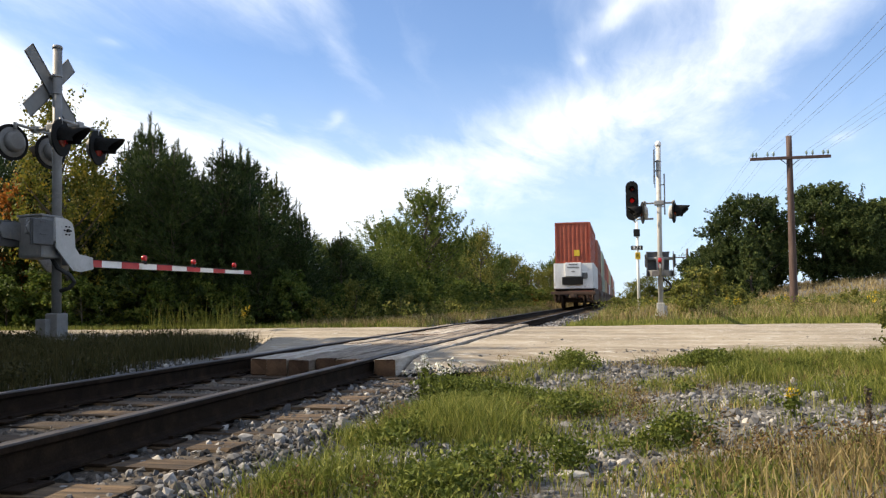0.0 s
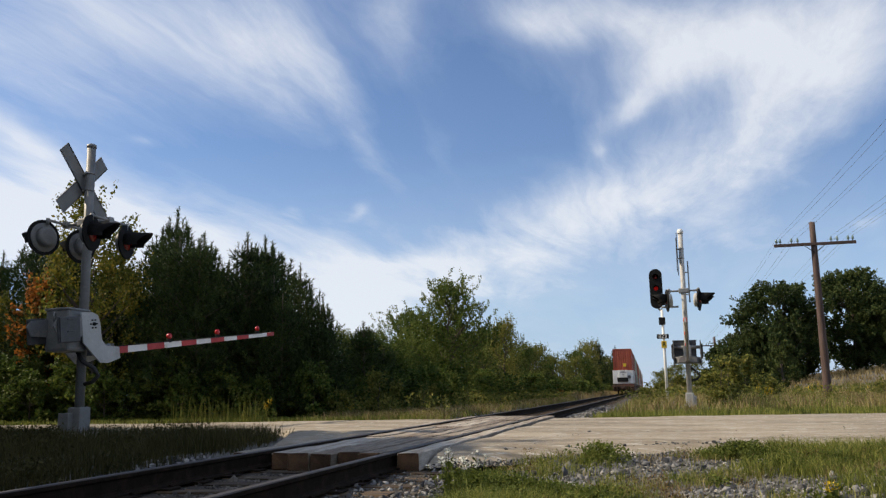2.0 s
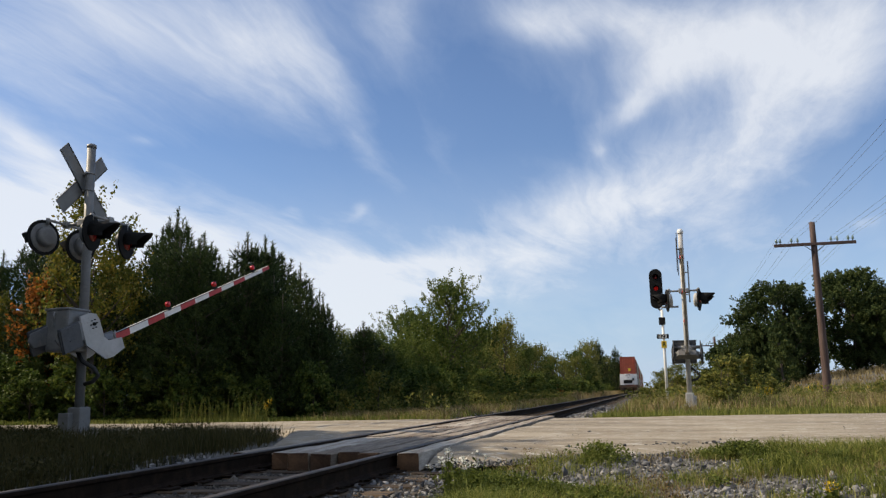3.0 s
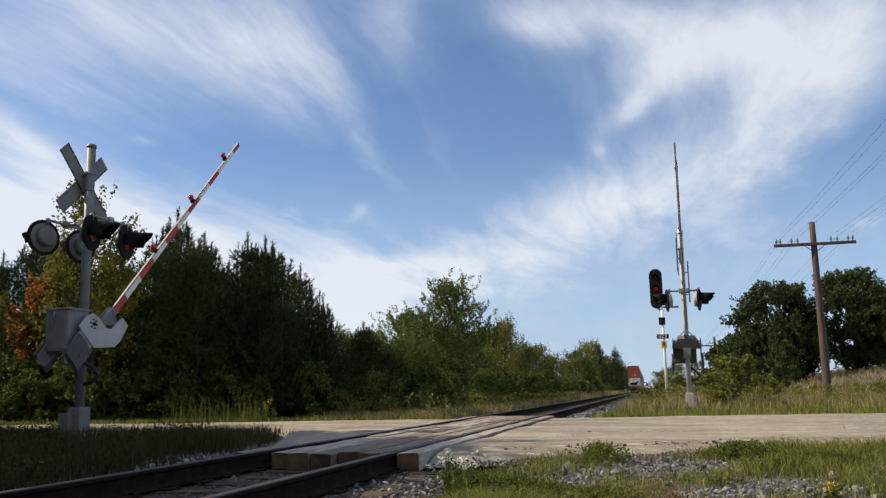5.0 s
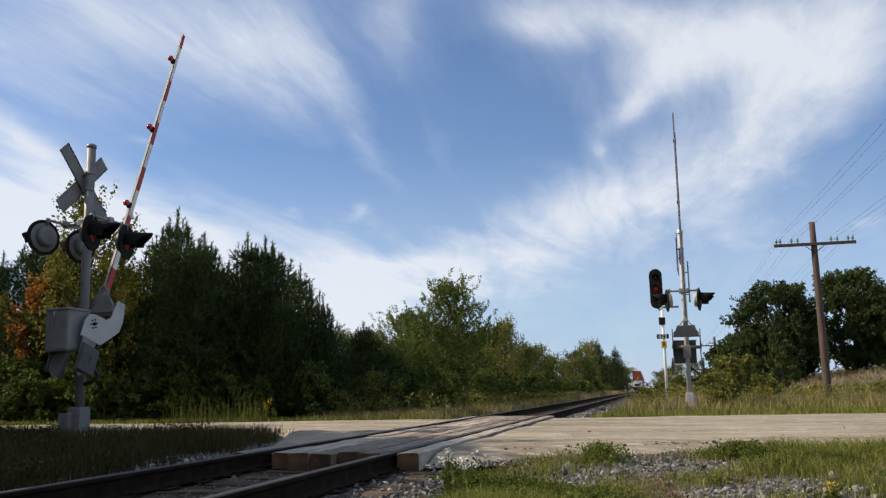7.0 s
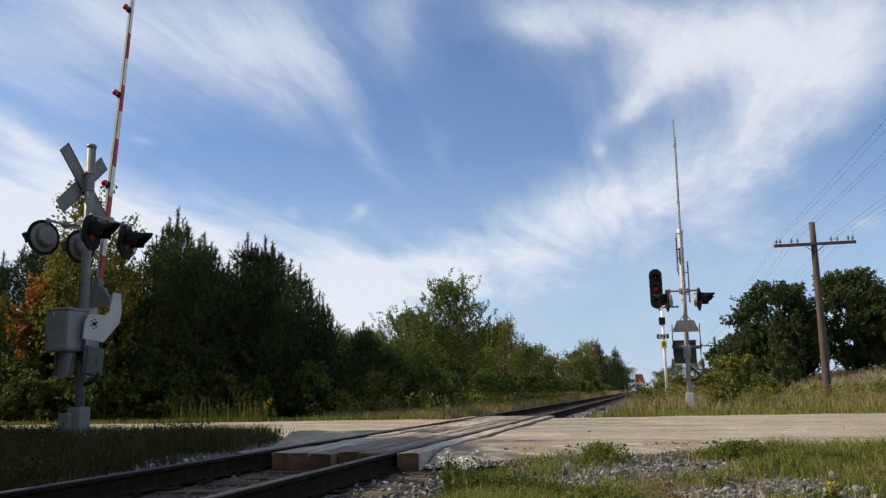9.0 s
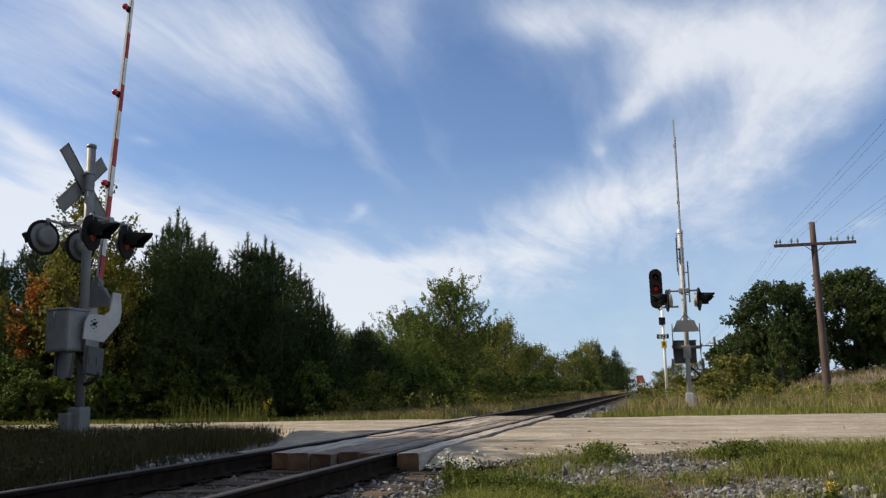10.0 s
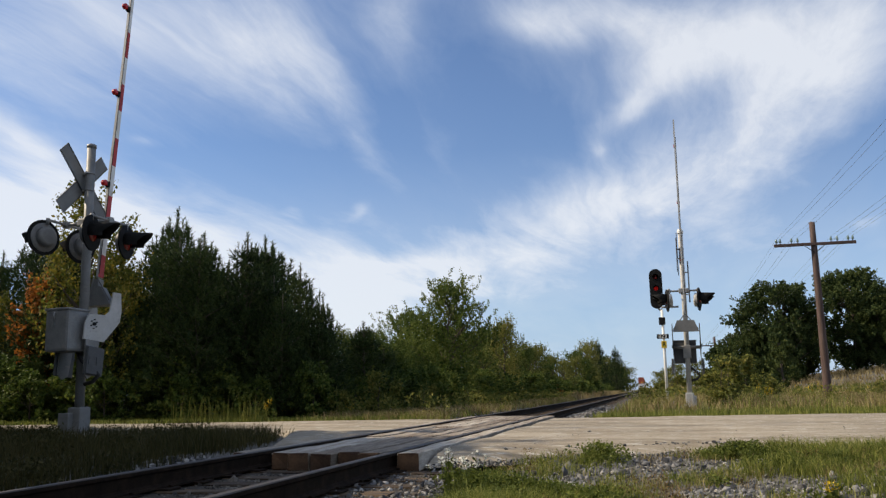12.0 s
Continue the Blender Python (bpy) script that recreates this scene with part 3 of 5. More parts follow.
# ---------------------------------------------------------------- crossing signals
def crossing_signal(at, flip, height, label, pole_tone, half, stretch, plate_tone, case_tone, disc_tone, drop, side):
    """A mast with crossbuck, flashing lamps, gate machine and a swinging arm; flip: +1 where the arm reaches along +y, -1 along -y.
    The machine's local frame: y along the lowered arm, x along the road. Returns the mast and the arm."""
    # the left base is darker: shade put into its colour
    base_tone = BACKPLATE if flip > 0 else PALE_GREY
    mast = empty("crossing_signal", at, label, "crossing signal", "crossing signals")
    bm = bmesh.new()
    tube(bm, [(0, 0, 0.30), (0, 0, 3.0), (0, 0, height)], [0.078, 0.076, 0.074], 20)
    lathe(bm, [(0.082, height - 0.02), (0.082, height + 0.03), (0.05, height + 0.05)], Matrix.Identity(4), 20)
    part("pole", bm, pole_tone, mast, "silver-painted steel pole")
    bm = bmesh.new()
    box(bm, (0, 0, -0.03), (0.46, 0.46, 0.16), bevel=0.02)
    part("foundation", bm, CONCRETE, mast, "concrete foundation block")
    bm = bmesh.new()
    box(bm, (0, 0, 0.26), (0.25, 0.27, 0.42), bevel=0.03)
    for dx in (-0.13, 0.13):
        for dy in (-0.13, 0.13):
            tube(bm, [(dx * 1.2, dy * 1.2, 0.04), (dx * 1.2, dy * 1.2, 0.12)], 0.018, 6)
    box(bm, (-0.10 * flip, -0.19 * flip, 0.22), (0.20, 0.13, 0.32), bevel=0.015)
    part("junction_base", bm, base_tone, mast, "split cast junction base with a side box")
    # crossbuck on the side away from the arm's far lane
    for turn, dx in ((45, -0.125), (-45, -0.150)):
        bm = bmesh.new()
        m = Matrix.Translation((dx, 0, height - 0.66)) @ pose(0, 0, 0, turn, 0, 0)
        box(bm, (0, 0, 0), (0.012, 0.25, 1.50), bevel=0.004)
        box(bm, (0.004, -0.124, 0), (0.022, 0.012, 1.495), mat=1)
        box(bm, (0.004, 0.124, 0), (0.022, 0.012, 1.495), mat=1)
        bm.transform(m)
        part("crossbuck_blade", bm, [BACKPLATE, DARK_PLATE], mast, "grey unpainted back of a crossbuck blade")
    for z in (height - 0.50, height - 0.80):
        bm = bmesh.new()
        lathe(bm, [(0.084, z - 0.012), (0.084, z + 0.012)], Matrix.Identity(4), 20)
        box(bm, (-0.10, 0, z), (0.05, 0.10, 0.03), bevel=0.004)
        part("band_clamp", bm, GALV, mast, "galvanised band clamp")
    # lamp carrier: a bar along the road, a short bar across at each end
    zl = 3.62
    bm = bmesh.new()
    box(bm, (0, 0, zl), (0.30, 0.20, 0.15), bevel=0.03)
    for s in (-1, 1):
        tube(bm, [(0.12 * s, 0, zl), (0.44 * s, 0, zl)], 0.03, 10)
        box(bm, (0.44 * s, 0, zl), (0.10, 0.12, 0.12), bevel=0.02)
        tube(bm, [(0.44 * s, -0.45, zl), (0.44 * s, 0.45, zl)], 0.024, 10)
        for y in (-0.45, 0.45):
            tube(bm, [(0.44 * s, y, zl + 0.03), (0.44 * s, y, zl - 0.08)], 0.03, 10)
    part("lamp_carrier", bm, GALV, mast, "galvanised lamp crossarm")
    for s in (-1, 1):
        for y in (-0.45, 0.45):
            toe = 12 * flip * s
            base = pose(0.48 * s - 0.03, y, zl - 0.30) @ pose(0, 0, 0, 0, 0, toe if s > 0 else 180 + toe)
            turn = base @ pose(0, 0, 0, 0, 90, 0)       # z of the lathe along the lamp's aim
            bm = bmesh.new()
            lathe(bm, [(0.305, -0.012), (0.305, 0.012), (0.29, 0.016)], turn, 32)
            lamp = part("flashing_lamp", bm, BLACK, mast, "round black target board with a lamp")
            bm = bmesh.new()
            lathe(bm, [(0.25, -0.014), (0.245, -0.022), (0.18, -0.034)], turn, 32)
            part("back_cover", bm, disc_tone, lamp, "dull grey round back, sun-toned on the right signal")
            bm = bmesh.new()
            lathe(bm, [(0.12, -0.15), (0.165, -0.13), (0.17, -0.02)], turn, 24)
            part("housing", bm, disc_tone, lamp, "pale grey lamp housing")
            bm = bmesh.new()
            lathe(bm, [(0.152, 0.014), (0.15, 0.03), (0.09, 0.05), (0.01, 0.056)], turn, 24)
            part("lens", bm, RED_LENS, lamp, "dark red unlit lens")
            bm = bmesh.new()
            n, reach = 20, 0.47
            rings = [[], [], [], []]
            for k in range(n + 1):
                a = radians(-25 + 230 * k / n)
                depth = reach * (0.55 + 0.45 * max(0, math.sin(a)))
                for ring, (r, q) in zip(rings, ((0.178, 0.014), (0.165, depth), (0.158, depth), (0.170, 0.014))):
                    ring.append(bm.verts.new(base @ Vector((q, math.cos(a) * r, math.sin(a) * r - (0.02 if q > 0.1 else 0)))))
            for r0, r1 in zip(rings, rings[1:] + rings[:1]):
                for k in range(n):
                    bm.faces.new((r0[k], r0[k + 1], r1[k + 1], r1[k])).smooth = True
            bmesh.ops.recalc_face_normals(bm, faces=bm.faces[:])
            part("hood", bm, BLACK, lamp, "matt black visor hood")
    # gate machine
    bm = bmesh.new()
    wide = 0.07 + 1.55 * half
    box(bm, (-0.07, -0.30 * flip, 1.72), (wide, 0.48, 0.70), bevel=0.05)
    box(bm, (-0.07, -0.30 * flip, 2.065), (wide + 0.03, 0.51, 0.04), bevel=0.015)
    machine = part("gate_machine", bm, case_tone, mast, "weathered steel gate machine case, shade-toned on the right signal")
    bm = bmesh.new()
    box(bm, (-0.12, -0.55 * flip, 1.90), (0.05, 0.04, 0.26), bevel=0.012)
    tube(bm, [(-0.09, -0.56 * flip, 2.00), (-0.09, -0.60 * flip, 1.95), (-0.09, -0.57 * flip, 1.86)], 0.014, 8)
    part("latch", bm, GALV, machine, "hinged hasp latch")
    bm = bmesh.new()
    tube(bm, [(0.01 - half, 0, 1.86), (half - 0.01, 0, 1.86)], 0.05, 14)
    box(bm, (0, 0.0, 1.72), (0.24, 0.20, 0.40), bevel=0.02)
    part("shaft", bm, GALV, machine, "steel pivot shaft")
    bm = bmesh.new()
    tube(bm, [(0.0, -0.12 * flip, 1.40), (0.10, -0.10 * flip, 1.22), (0.27, -0.02 * flip, 1.10), (0.33, 0.02 * flip, 0.98), (0.24, 0.0, 0.88), (0.08, 0, 0.84)], 0.035, 10)
    part("cable_hose", bm, RUBBER, mast, "black flexible cable conduit")

    # the swinging arm, about the shaft
    arm = new("gate_arm")
    arm.parent = mast
    tagged(arm, "red and white striped gate arm with three red lamps")
    f = flip
    for s in (-1, 1):
        bm = bmesh.new()
        outline = [(-0.28, 0.20), (-0.02, 0.20), (0.12, 0.14), (0.17, 0.02), (0.20, -0.28), (0.30, -0.38), (0.64, -0.42), (0.66, -0.62), (0.34, -0.68), (0.14, -0.66), (-0.02, -0.52), (-0.26, -0.30)]
        # plate lies in the arm's plane: local x of the outline to y, local y to z
        m = Matrix(((0, 0, 1, half * s), (f, 0, 0, 0), (0, 1, 0, 0), (0, 0, 0, 1)))
        plate(bm, outline if f > 0 else outline, 0.025, m)
        for k in range(6):
            a = k * math.pi / 3
            tube(bm, [((half + 0.005) * s, 0.075 * math.cos(a), 0.075 * math.sin(a)), ((half + 0.035) * s, 0.075 * math.cos(a), 0.075 * math.sin(a))], 0.012, 6, mat=1)
        tube(bm, [((half + 0.005) * s, 0, 0), ((half + 0.05) * s, 0, 0)], 0.028, 10, mat=1)
        bmesh.ops.recalc_face_normals(bm, faces=bm.faces[:])
        part("support_plate", bm, [plate_tone, BLACK], arm, "pale grey cranked support plate, shade-toned on the right signal")
        bm = bmesh.new()
        m = Matrix(((0, 0, 1, half * s), (f, 0, 0, 0), (0, 1, 0, 0), (0, 0, 0, 1)))
        plate(bm, [(-0.20, 0.14), (-0.20, -0.20), (-0.84, -0.14), (-0.92, 0.0), (-0.84, 0.10)], 0.022, m)
        bmesh.ops.recalc_face_normals(bm, faces=bm.faces[:])
        lever = part("weight_lever", bm, PAINT_GREY, arm, "grey counterweight lever")
        for k in range(2):
            bm = bmesh.new()
            box(bm, ((half + 0.035) * s + 0.028 * k * s, -0.62 * f, -0.07), (0.026, 0.48 - 0.03 * k, 0.42 - 0.02 * k), bevel=0.012)
            for z in (-0.10, 0.09):
                box(bm, ((half + 0.053) * s + 0.028 * k * s, -0.62 * f, z), (0.012, 0.14, 0.025), bevel=0.004)
            part("counterweight", bm, DARK_PLATE, lever, "dark grey counterweight slab")
    bm = bmesh.new()
    m = Matrix(((1, 0, 0, 0), (0, f, 0, 0.56 * f), (0, 0, 1, 0.02 - drop), (0, 0, 0, 1)))
    plate(bm, [(0.015 - half, -0.14), (half - 0.015, -0.14), (max(0.12, half - 0.15) + side, 0.20), (side - max(0.12, half - 0.15), 0.20)], 0.16, m)
    box(bm, (side, 0.76 * f, 0.03 - drop), (0.13, 0.30, 0.15), bevel=0.012)
    tube(bm, [(0.03 - half, 0.50 * f, 0.11 - drop), (side - 0.03, 0.94 * f, 0.11 - drop)], 0.014, 6)
    tube(bm, [(half - 0.03, 0.50 * f, 0.11 - drop), (side + 0.03, 0.94 * f, 0.11 - drop)], 0.014, 6)
    bmesh.ops.recalc_face_normals(bm, faces=bm.faces[:])
    part("yoke", bm, BACKPLATE, arm, "grey yoke that holds the arm")
    # stripes, each a piece of the tapering arm
    edges = [q * stretch for q in (0.90, 1.29, 1.84, 2.37, 2.93, 3.46, 4.00, 4.53, 5.07, 5.60, 6.48, 6.85)]
    for i, (a, b) in enumerate(zip(edges, edges[1:])):
        bm = bmesh.new()
        h0, h1 = (0.150 - 0.0085 * a, 0.150 - 0.0085 * b)
        z0 = -drop
        m = Matrix(((0, 0, 1, side), (f, 0, 0, 0), (0, 1, 0, z0), (0, 0, 0, 1)))
        plate(bm, [(a, -h0 / 2), (b, -h1 / 2), (b, h1 / 2), (a, h0 / 2)], 0.045, m)
        bmesh.ops.recalc_face_normals(bm, faces=bm.faces[:])
        bm.normal_update()
        for face in bm.faces:
            face.material_index = 0 if abs(face.normal.x) > 0.5 else 1
        part("arm_stripe", bm, [PAINT_RED if i % 2 == 0 else PAINT_WHITE, PALE_GREY], arm, "red reflective stripe" if i % 2 == 0 else "white reflective stripe")
    bm = bmesh.new()
    tube(bm, [(side + 0.03, 1.0 * f, 0.065 - drop), (side + 0.03, 3.6 * f, 0.055 - drop), (side + 0.03, 6.6 * f, 0.043 - drop)], 0.008, 6)
    part("lamp_cable", bm, RUBBER, arm, "thin black lamp cable")
    for s in (2.56 * stretch, 4.30 * stretch, 6.06 * stretch):
        bm = bmesh.new()
        box(bm, (side, s * f, 0.075 - drop), (0.07, 0.11, 0.08), bevel=0.02)
        lamp = part("arm_lamp", bm, BLACK, arm, "small red lamp on the arm")
        bm = bmesh.new()
        lathe(bm, [(0.026, -0.045), (0.054, -0.032), (0.056, 0.032), (0.026, 0.045)], Matrix.Translation((side, s * f, 0.165 - drop)) @ pose(0, 0, 0, 0, 90, 0), 16)
        part("lens", bm, RED_TIP, lamp, "round red lens")
    return mast, arm


LEFT_AT, RIGHT_AT = pose(-9.36, 11.37, -0.03, 0, -1.2, 0), pose(0.88, 25.71, -0.02, 0, 0.6, -2.0)
left_mast, left_arm = crossing_signal(LEFT_AT, 1, 5.0, "silver crossing signal with crossbuck, lamps and striped gate arm", PAINT_GREY, 0.25, 1.055, PALE_GREY, PAINT_GREY, BACKPLATE, 0.483, -0.12)
# right case and plates: shade in the colour; pole and discs: pale paint plus sunlight
right_mast, right_arm = crossing_signal(RIGHT_AT, -1, 5.45, "silver crossing signal with gate arm close beside the track", PALE_GREY, 0.40, 1.045, DARK_PLATE, DARK_PLATE, PALE_GREY, 0.54, 0.0)


def right_extras():
    bm = bmesh.new()
    tube(bm, [(0.17, -0.02, 4.55), (0.17, -0.02, 3.25)], 0.022, 8)
    for z in (4.2, 3.5):
        box(bm, (0.10, -0.01, z), (0.14, 0.04, 0.03))
    part("side_pipe", bm, GALV, right_mast, "thin galvanised side pipe")
    bm = bmesh.new()
    lathe(bm, [(0.085, 5.44), (0.095, 5.48), (0.095, 5.54), (0.05, 5.60)], Matrix.Identity(4), 18)
    part("bell", bm, PAINT_WHITE, right_mast, "pale warning bell on the pole top")


right_extras()


def text_mesh(name, words, size, mat):
    cu = bpy.data.curves.new(name, "FONT")
    cu.body, cu.size, cu.align_x, cu.align_y, cu.extrude = words, size, "CENTER", "CENTER", 0.002
    ob = bpy.data.objects.new(name, cu)
    scene.collection.objects.link(ob)
    bpy.context.view_layer.update()
    me = bpy.data.meshes.new_from_object(ob.evaluated_get(bpy.context.evaluated_depsgraph_get()))
    bpy.data.objects.remove(ob)
    me.materials.append(mat)
    return me


def block_signal():
    """The railway's own signal: a pale pole with an oval head, a number plate and a letter plate."""
    sig = empty("railway_block_signal", pose(0.27, 31.2, -0.1), "railway signal with oval black head on a white pole", "railway signal")
    bm = bmesh.new()
    tube(bm, [(0, 0, 0.1), (0, 0, 3.65)], [0.055, 0.05], 14)
    part("pole", bm, PAINT_WHITE, sig, "white steel pole")
    bm = bmesh.new()
    box(bm, (0, 0, 0.08), (0.5, 0.5, 0.3), bevel=0.03)
    part("foundation", bm, CONCRETE, sig)
    bm = bmesh.new()
    tube(bm, [(0, 0, 3.55), (0, 0, 3.75), (0.62, 0.0, 3.75)], 0.04, 10)
    tube(bm, [(0.0, 0, 3.60), (-0.22, 0.05, 3.80), (-0.22, 0.05, 4.2)], 0.035, 10)
    part("bracket", bm, GALV, sig)
    bm = bmesh.new()
    n, outline = 14, []
    for k in range(n + 1):
        a = math.pi * k / n
        outline.append((0.24 * math.cos(a), 0.50 + 0.24 * math.sin(a)))
    for k in range(n + 1):
        a = math.pi + math.pi * k / n
        outline.append((0.24 * math.cos(a), -0.55 + 0.24 * math.sin(a)))
    plate(bm, outline, 0.05, Matrix.Translation((-0.16, 0, 4.50)) @ pose(0, 0, 0, 90, 0, 0))
    box(bm, (-0.16, 0.12, 4.50), (0.3, 0.2, 1.1), bevel=0.03)
    bmesh.ops.recalc_face_normals(bm, faces=bm.faces[:])
    head = part("signal_head", bm, BLACK, sig, "matt black oval signal head")
    for z, m in ((4.92, RED_LENS), (4.48, RED_LIT), (4.06, RED_LENS)):
        bm = bmesh.new()
        lathe(bm, [(0.085, 0.02), (0.08, 0.035), (0.01, 0.05)], Matrix.Translation((-0.16, 0, z)) @ pose(0, 0, 0, 90, 0, 0), 20)
        part("lens", bm, m, head, "red signal lens")
        bm = bmesh.new()
        rings = [[], []]
        for k in range(17):
            a = radians(-20 + 220 * k / 16)
            for ring, q in zip(rings, (0.02, 0.24)):
                ring.append(bm.verts.new((-0.16 + 0.11 * math.cos(a), -q, z + 0.11 * math.sin(a))))
        for k in range(16):
            bm.faces.new((rings[0][k], rings[0][k + 1], rings[1][k + 1], rings[1][k])).smooth = True
        bmesh.ops.solidify(bm, geom=bm.faces[:], thickness=0.006)
        part("visor", bm, BLACK, head)
    bm = bmesh.new()
    box(bm, (-0.02, -0.06, 3.22), (0.24, 0.16, 0.28), bevel=0.02)
    part("relay_case", bm, BLACK, sig, "small black case")
    bm = bmesh.new()
    box(bm, (-0.03, -0.07, 2.64), (0.44, 0.02, 0.17), bevel=0.006)
    number = part("number_plate", bm, BLACK, sig, "black plate with white digits")
    ob = new("digits", text_mesh("digits", "823", 0.21, PLAIN_WHITE))
    ob.parent, ob.matrix_local = number, pose(-0.03, -0.083, 2.64, 90, 0, 0)
    bm = bmesh.new()
    box(bm, (0.0, -0.07, 2.33), (0.20, 0.02, 0.27), bevel=0.006)
    letter = part("letter_plate", bm, YELLOW, sig, "yellow plate with a black letter")
    ob = new("letter", text_mesh("letter", "R", 0.22, BLACK))
    ob.parent, ob.matrix_local = letter, pose(0.0, -0.083, 2.33, 90, 0, 0)


block_signal()


# ---------------------------------------------------------------- telegraph line
def telegraph_pole(at, height, lean, label):
    pole = empty("telegraph_pole", at @ pose(0, 0, 0, 0, lean, 0), label, "telegraph pole", "telegraph poles")
    bm = bmesh.new()
    pts = [(0.02 * noise.noise((i, 0, 0)), 0.02 * noise.noise((i, 4, 0)), -0.3 + (height + 0.3) * i / 9) for i in range(10)]
    tube(bm, pts, [0.165 - 0.006 * i for i in range(10)], 16)
    part("shaft", bm, POLE_WOOD, pole, "dark brown creosoted round shaft")
    bm = bmesh.new()
    box(bm, (0, -0.13, height - 0.92), (3.05, 0.10, 0.12), bevel=0.012)
    arm = part("crossarm", bm, POLE_WOOD, pole, "weathered wooden crossarm")
    for s in (-1, 1):
        bm = bmesh.new()
        tube(bm, [(0.42 * s, -0.19, height - 0.95), (0.05 * s, -0.17, height - 1.25)], 0.014, 6)
        part("brace", bm, RAIL_RUST, arm, "flat iron brace")
    for x in INSULATORS:
        bm = bmesh.new()
        tube(bm, [(x, -0.13, height - 0.88), (x, -0.13, height - 0.76)], 0.014, 6)
        lathe(bm, [(0.045, height - 0.80), (0.05, height - 0.74), (0.035, height - 0.70), (0.035, height - 0.67), (0.02, height - 0.65)], Matrix.Translation((x, -0.13, 0)), 12, mat=1)
        part("insulator", bm, [POLE_WOOD, GLASS_PIN], arm, "glass insulator on a pin")
    return pole


INSULATORS = [-1.42, -1.28, -0.85, -0.62, 0.62, 0.85, 1.25, 1.42]
POLE_X = 6.35
telegraph_pole(pose(POLE_X, 34.2, 0.05), 7.1, 0.35, "dark leaning wooden telegraph pole with a crossarm")
telegraph_pole(pose(5.9, 88, 0.5), 5.4, 0, "distant dark wooden telegraph pole with a crossarm")
telegraph_pole(pose(6.6, -14, -0.1), 7.1, 0, "dark wooden telegraph pole behind the road")


def build_wires():
    for i, x in enumerate(INSULATORS):
        ends = [(6.6 + x, -14.1, 6.35), (POLE_X + 0.04 + x, 34.07, 6.50), (5.9 + x, 87.9, 5.22)]
        for (a, b) in zip(ends, ends[1:]):
            cu = bpy.data.curves.new("wire", "CURVE")
            cu.dimensions, cu.bevel_depth, cu.bevel_resolution = "3D", 0.0035, 1
            sp = cu.splines.new("POLY")
            sp.points.add(16)
            for k in range(17):
                q = k / 16
                p = Vector(a).lerp(Vector(b), q)
                sp.points[k].co = (p.x, p.y, p.z - 4 * (0.30 + 0.06 * (i % 3)) * q * (1 - q), 1)
            cu.materials.append(WIRE)
            tagged(new("telegraph_wire", cu), "thin dark telegraph wire between two poles", "wire", "telegraph wires")


build_wires()


# ---------------------------------------------------------------- the train
def corrugated(bm, w, l, h, z0, mat=0, pitch=0.28, depth=0.036):
    """A container's shell with ribbed sides and ends, closed top and bottom."""
    def wall(a, b, out):
        a, b, out = Vector(a), Vector(b), Vector(out)
        n = max(2, int((b - a).length / pitch))
        pts = []
        for i in range(n):
            for q, d in ((0.0, 0), (0.35, 0), (0.5, depth), (0.85, depth)):
                pts.append(a.lerp(b, (i + q) / n) - out * d)
        pts.append(b)
        lo = [bm.verts.new(p + Vector((0, 0, z0 + 0.12))) for p in pts]
        hi = [bm.verts.new(p + Vector((0, 0, z0 + h - 0.10))) for p in pts]
        for i in range(len(pts) - 1):
            bm.faces.new((lo[i], lo[i + 1], hi[i + 1], hi[i])).material_index = mat
    x, i = w / 2 - 0.03, 0.03
    wall((-x, i, 0), (x, i, 0), (0, -1, 0))
    wall((x, i, 0), (x, l - i, 0), (1, 0, 0))
    wall((x, l - i, 0), (-x, l - i, 0), (0, 1, 0))
    wall((-x, l - i, 0), (-x, i, 0), (-1, 0, 0))
    for sx in (-1, 1):
        for y in (0.06, l - 0.06):
            box(bm, (sx * (w / 2 - 0.06), y, z0 + h / 2), (0.12, 0.12, h), mat=mat)
        for z in (z0 + 0.07, z0 + h - 0.05):
            box(bm, (sx * (w / 2 - 0.05), l / 2, z), (0.10, l - 0.24, 0.12), mat=mat)
    for y in (0.06, l - 0.06):
        for z in (z0 + 0.07, z0 + h - 0.05):
            box(bm, (0, y, z), (w - 0.24, 0.11, 0.12), mat=mat)
    box(bm, (0, l / 2, z0 + h - 0.04), (w - 0.2, l - 0.2, 0.03), mat=mat)
    box(bm, (0, l / 2, z0 + 0.10), (w - 0.2, l - 0.2, 0.04), mat=mat)
    return bm


def container(l, h, mat, label):
    bm = corrugated(bmesh.new(), 2.50, l, h, 0.0)
    ob = new("shipping_container", finish(bm, "shipping_container", mat))
    return tagged(ob, label, "shipping container", "containers on the train")


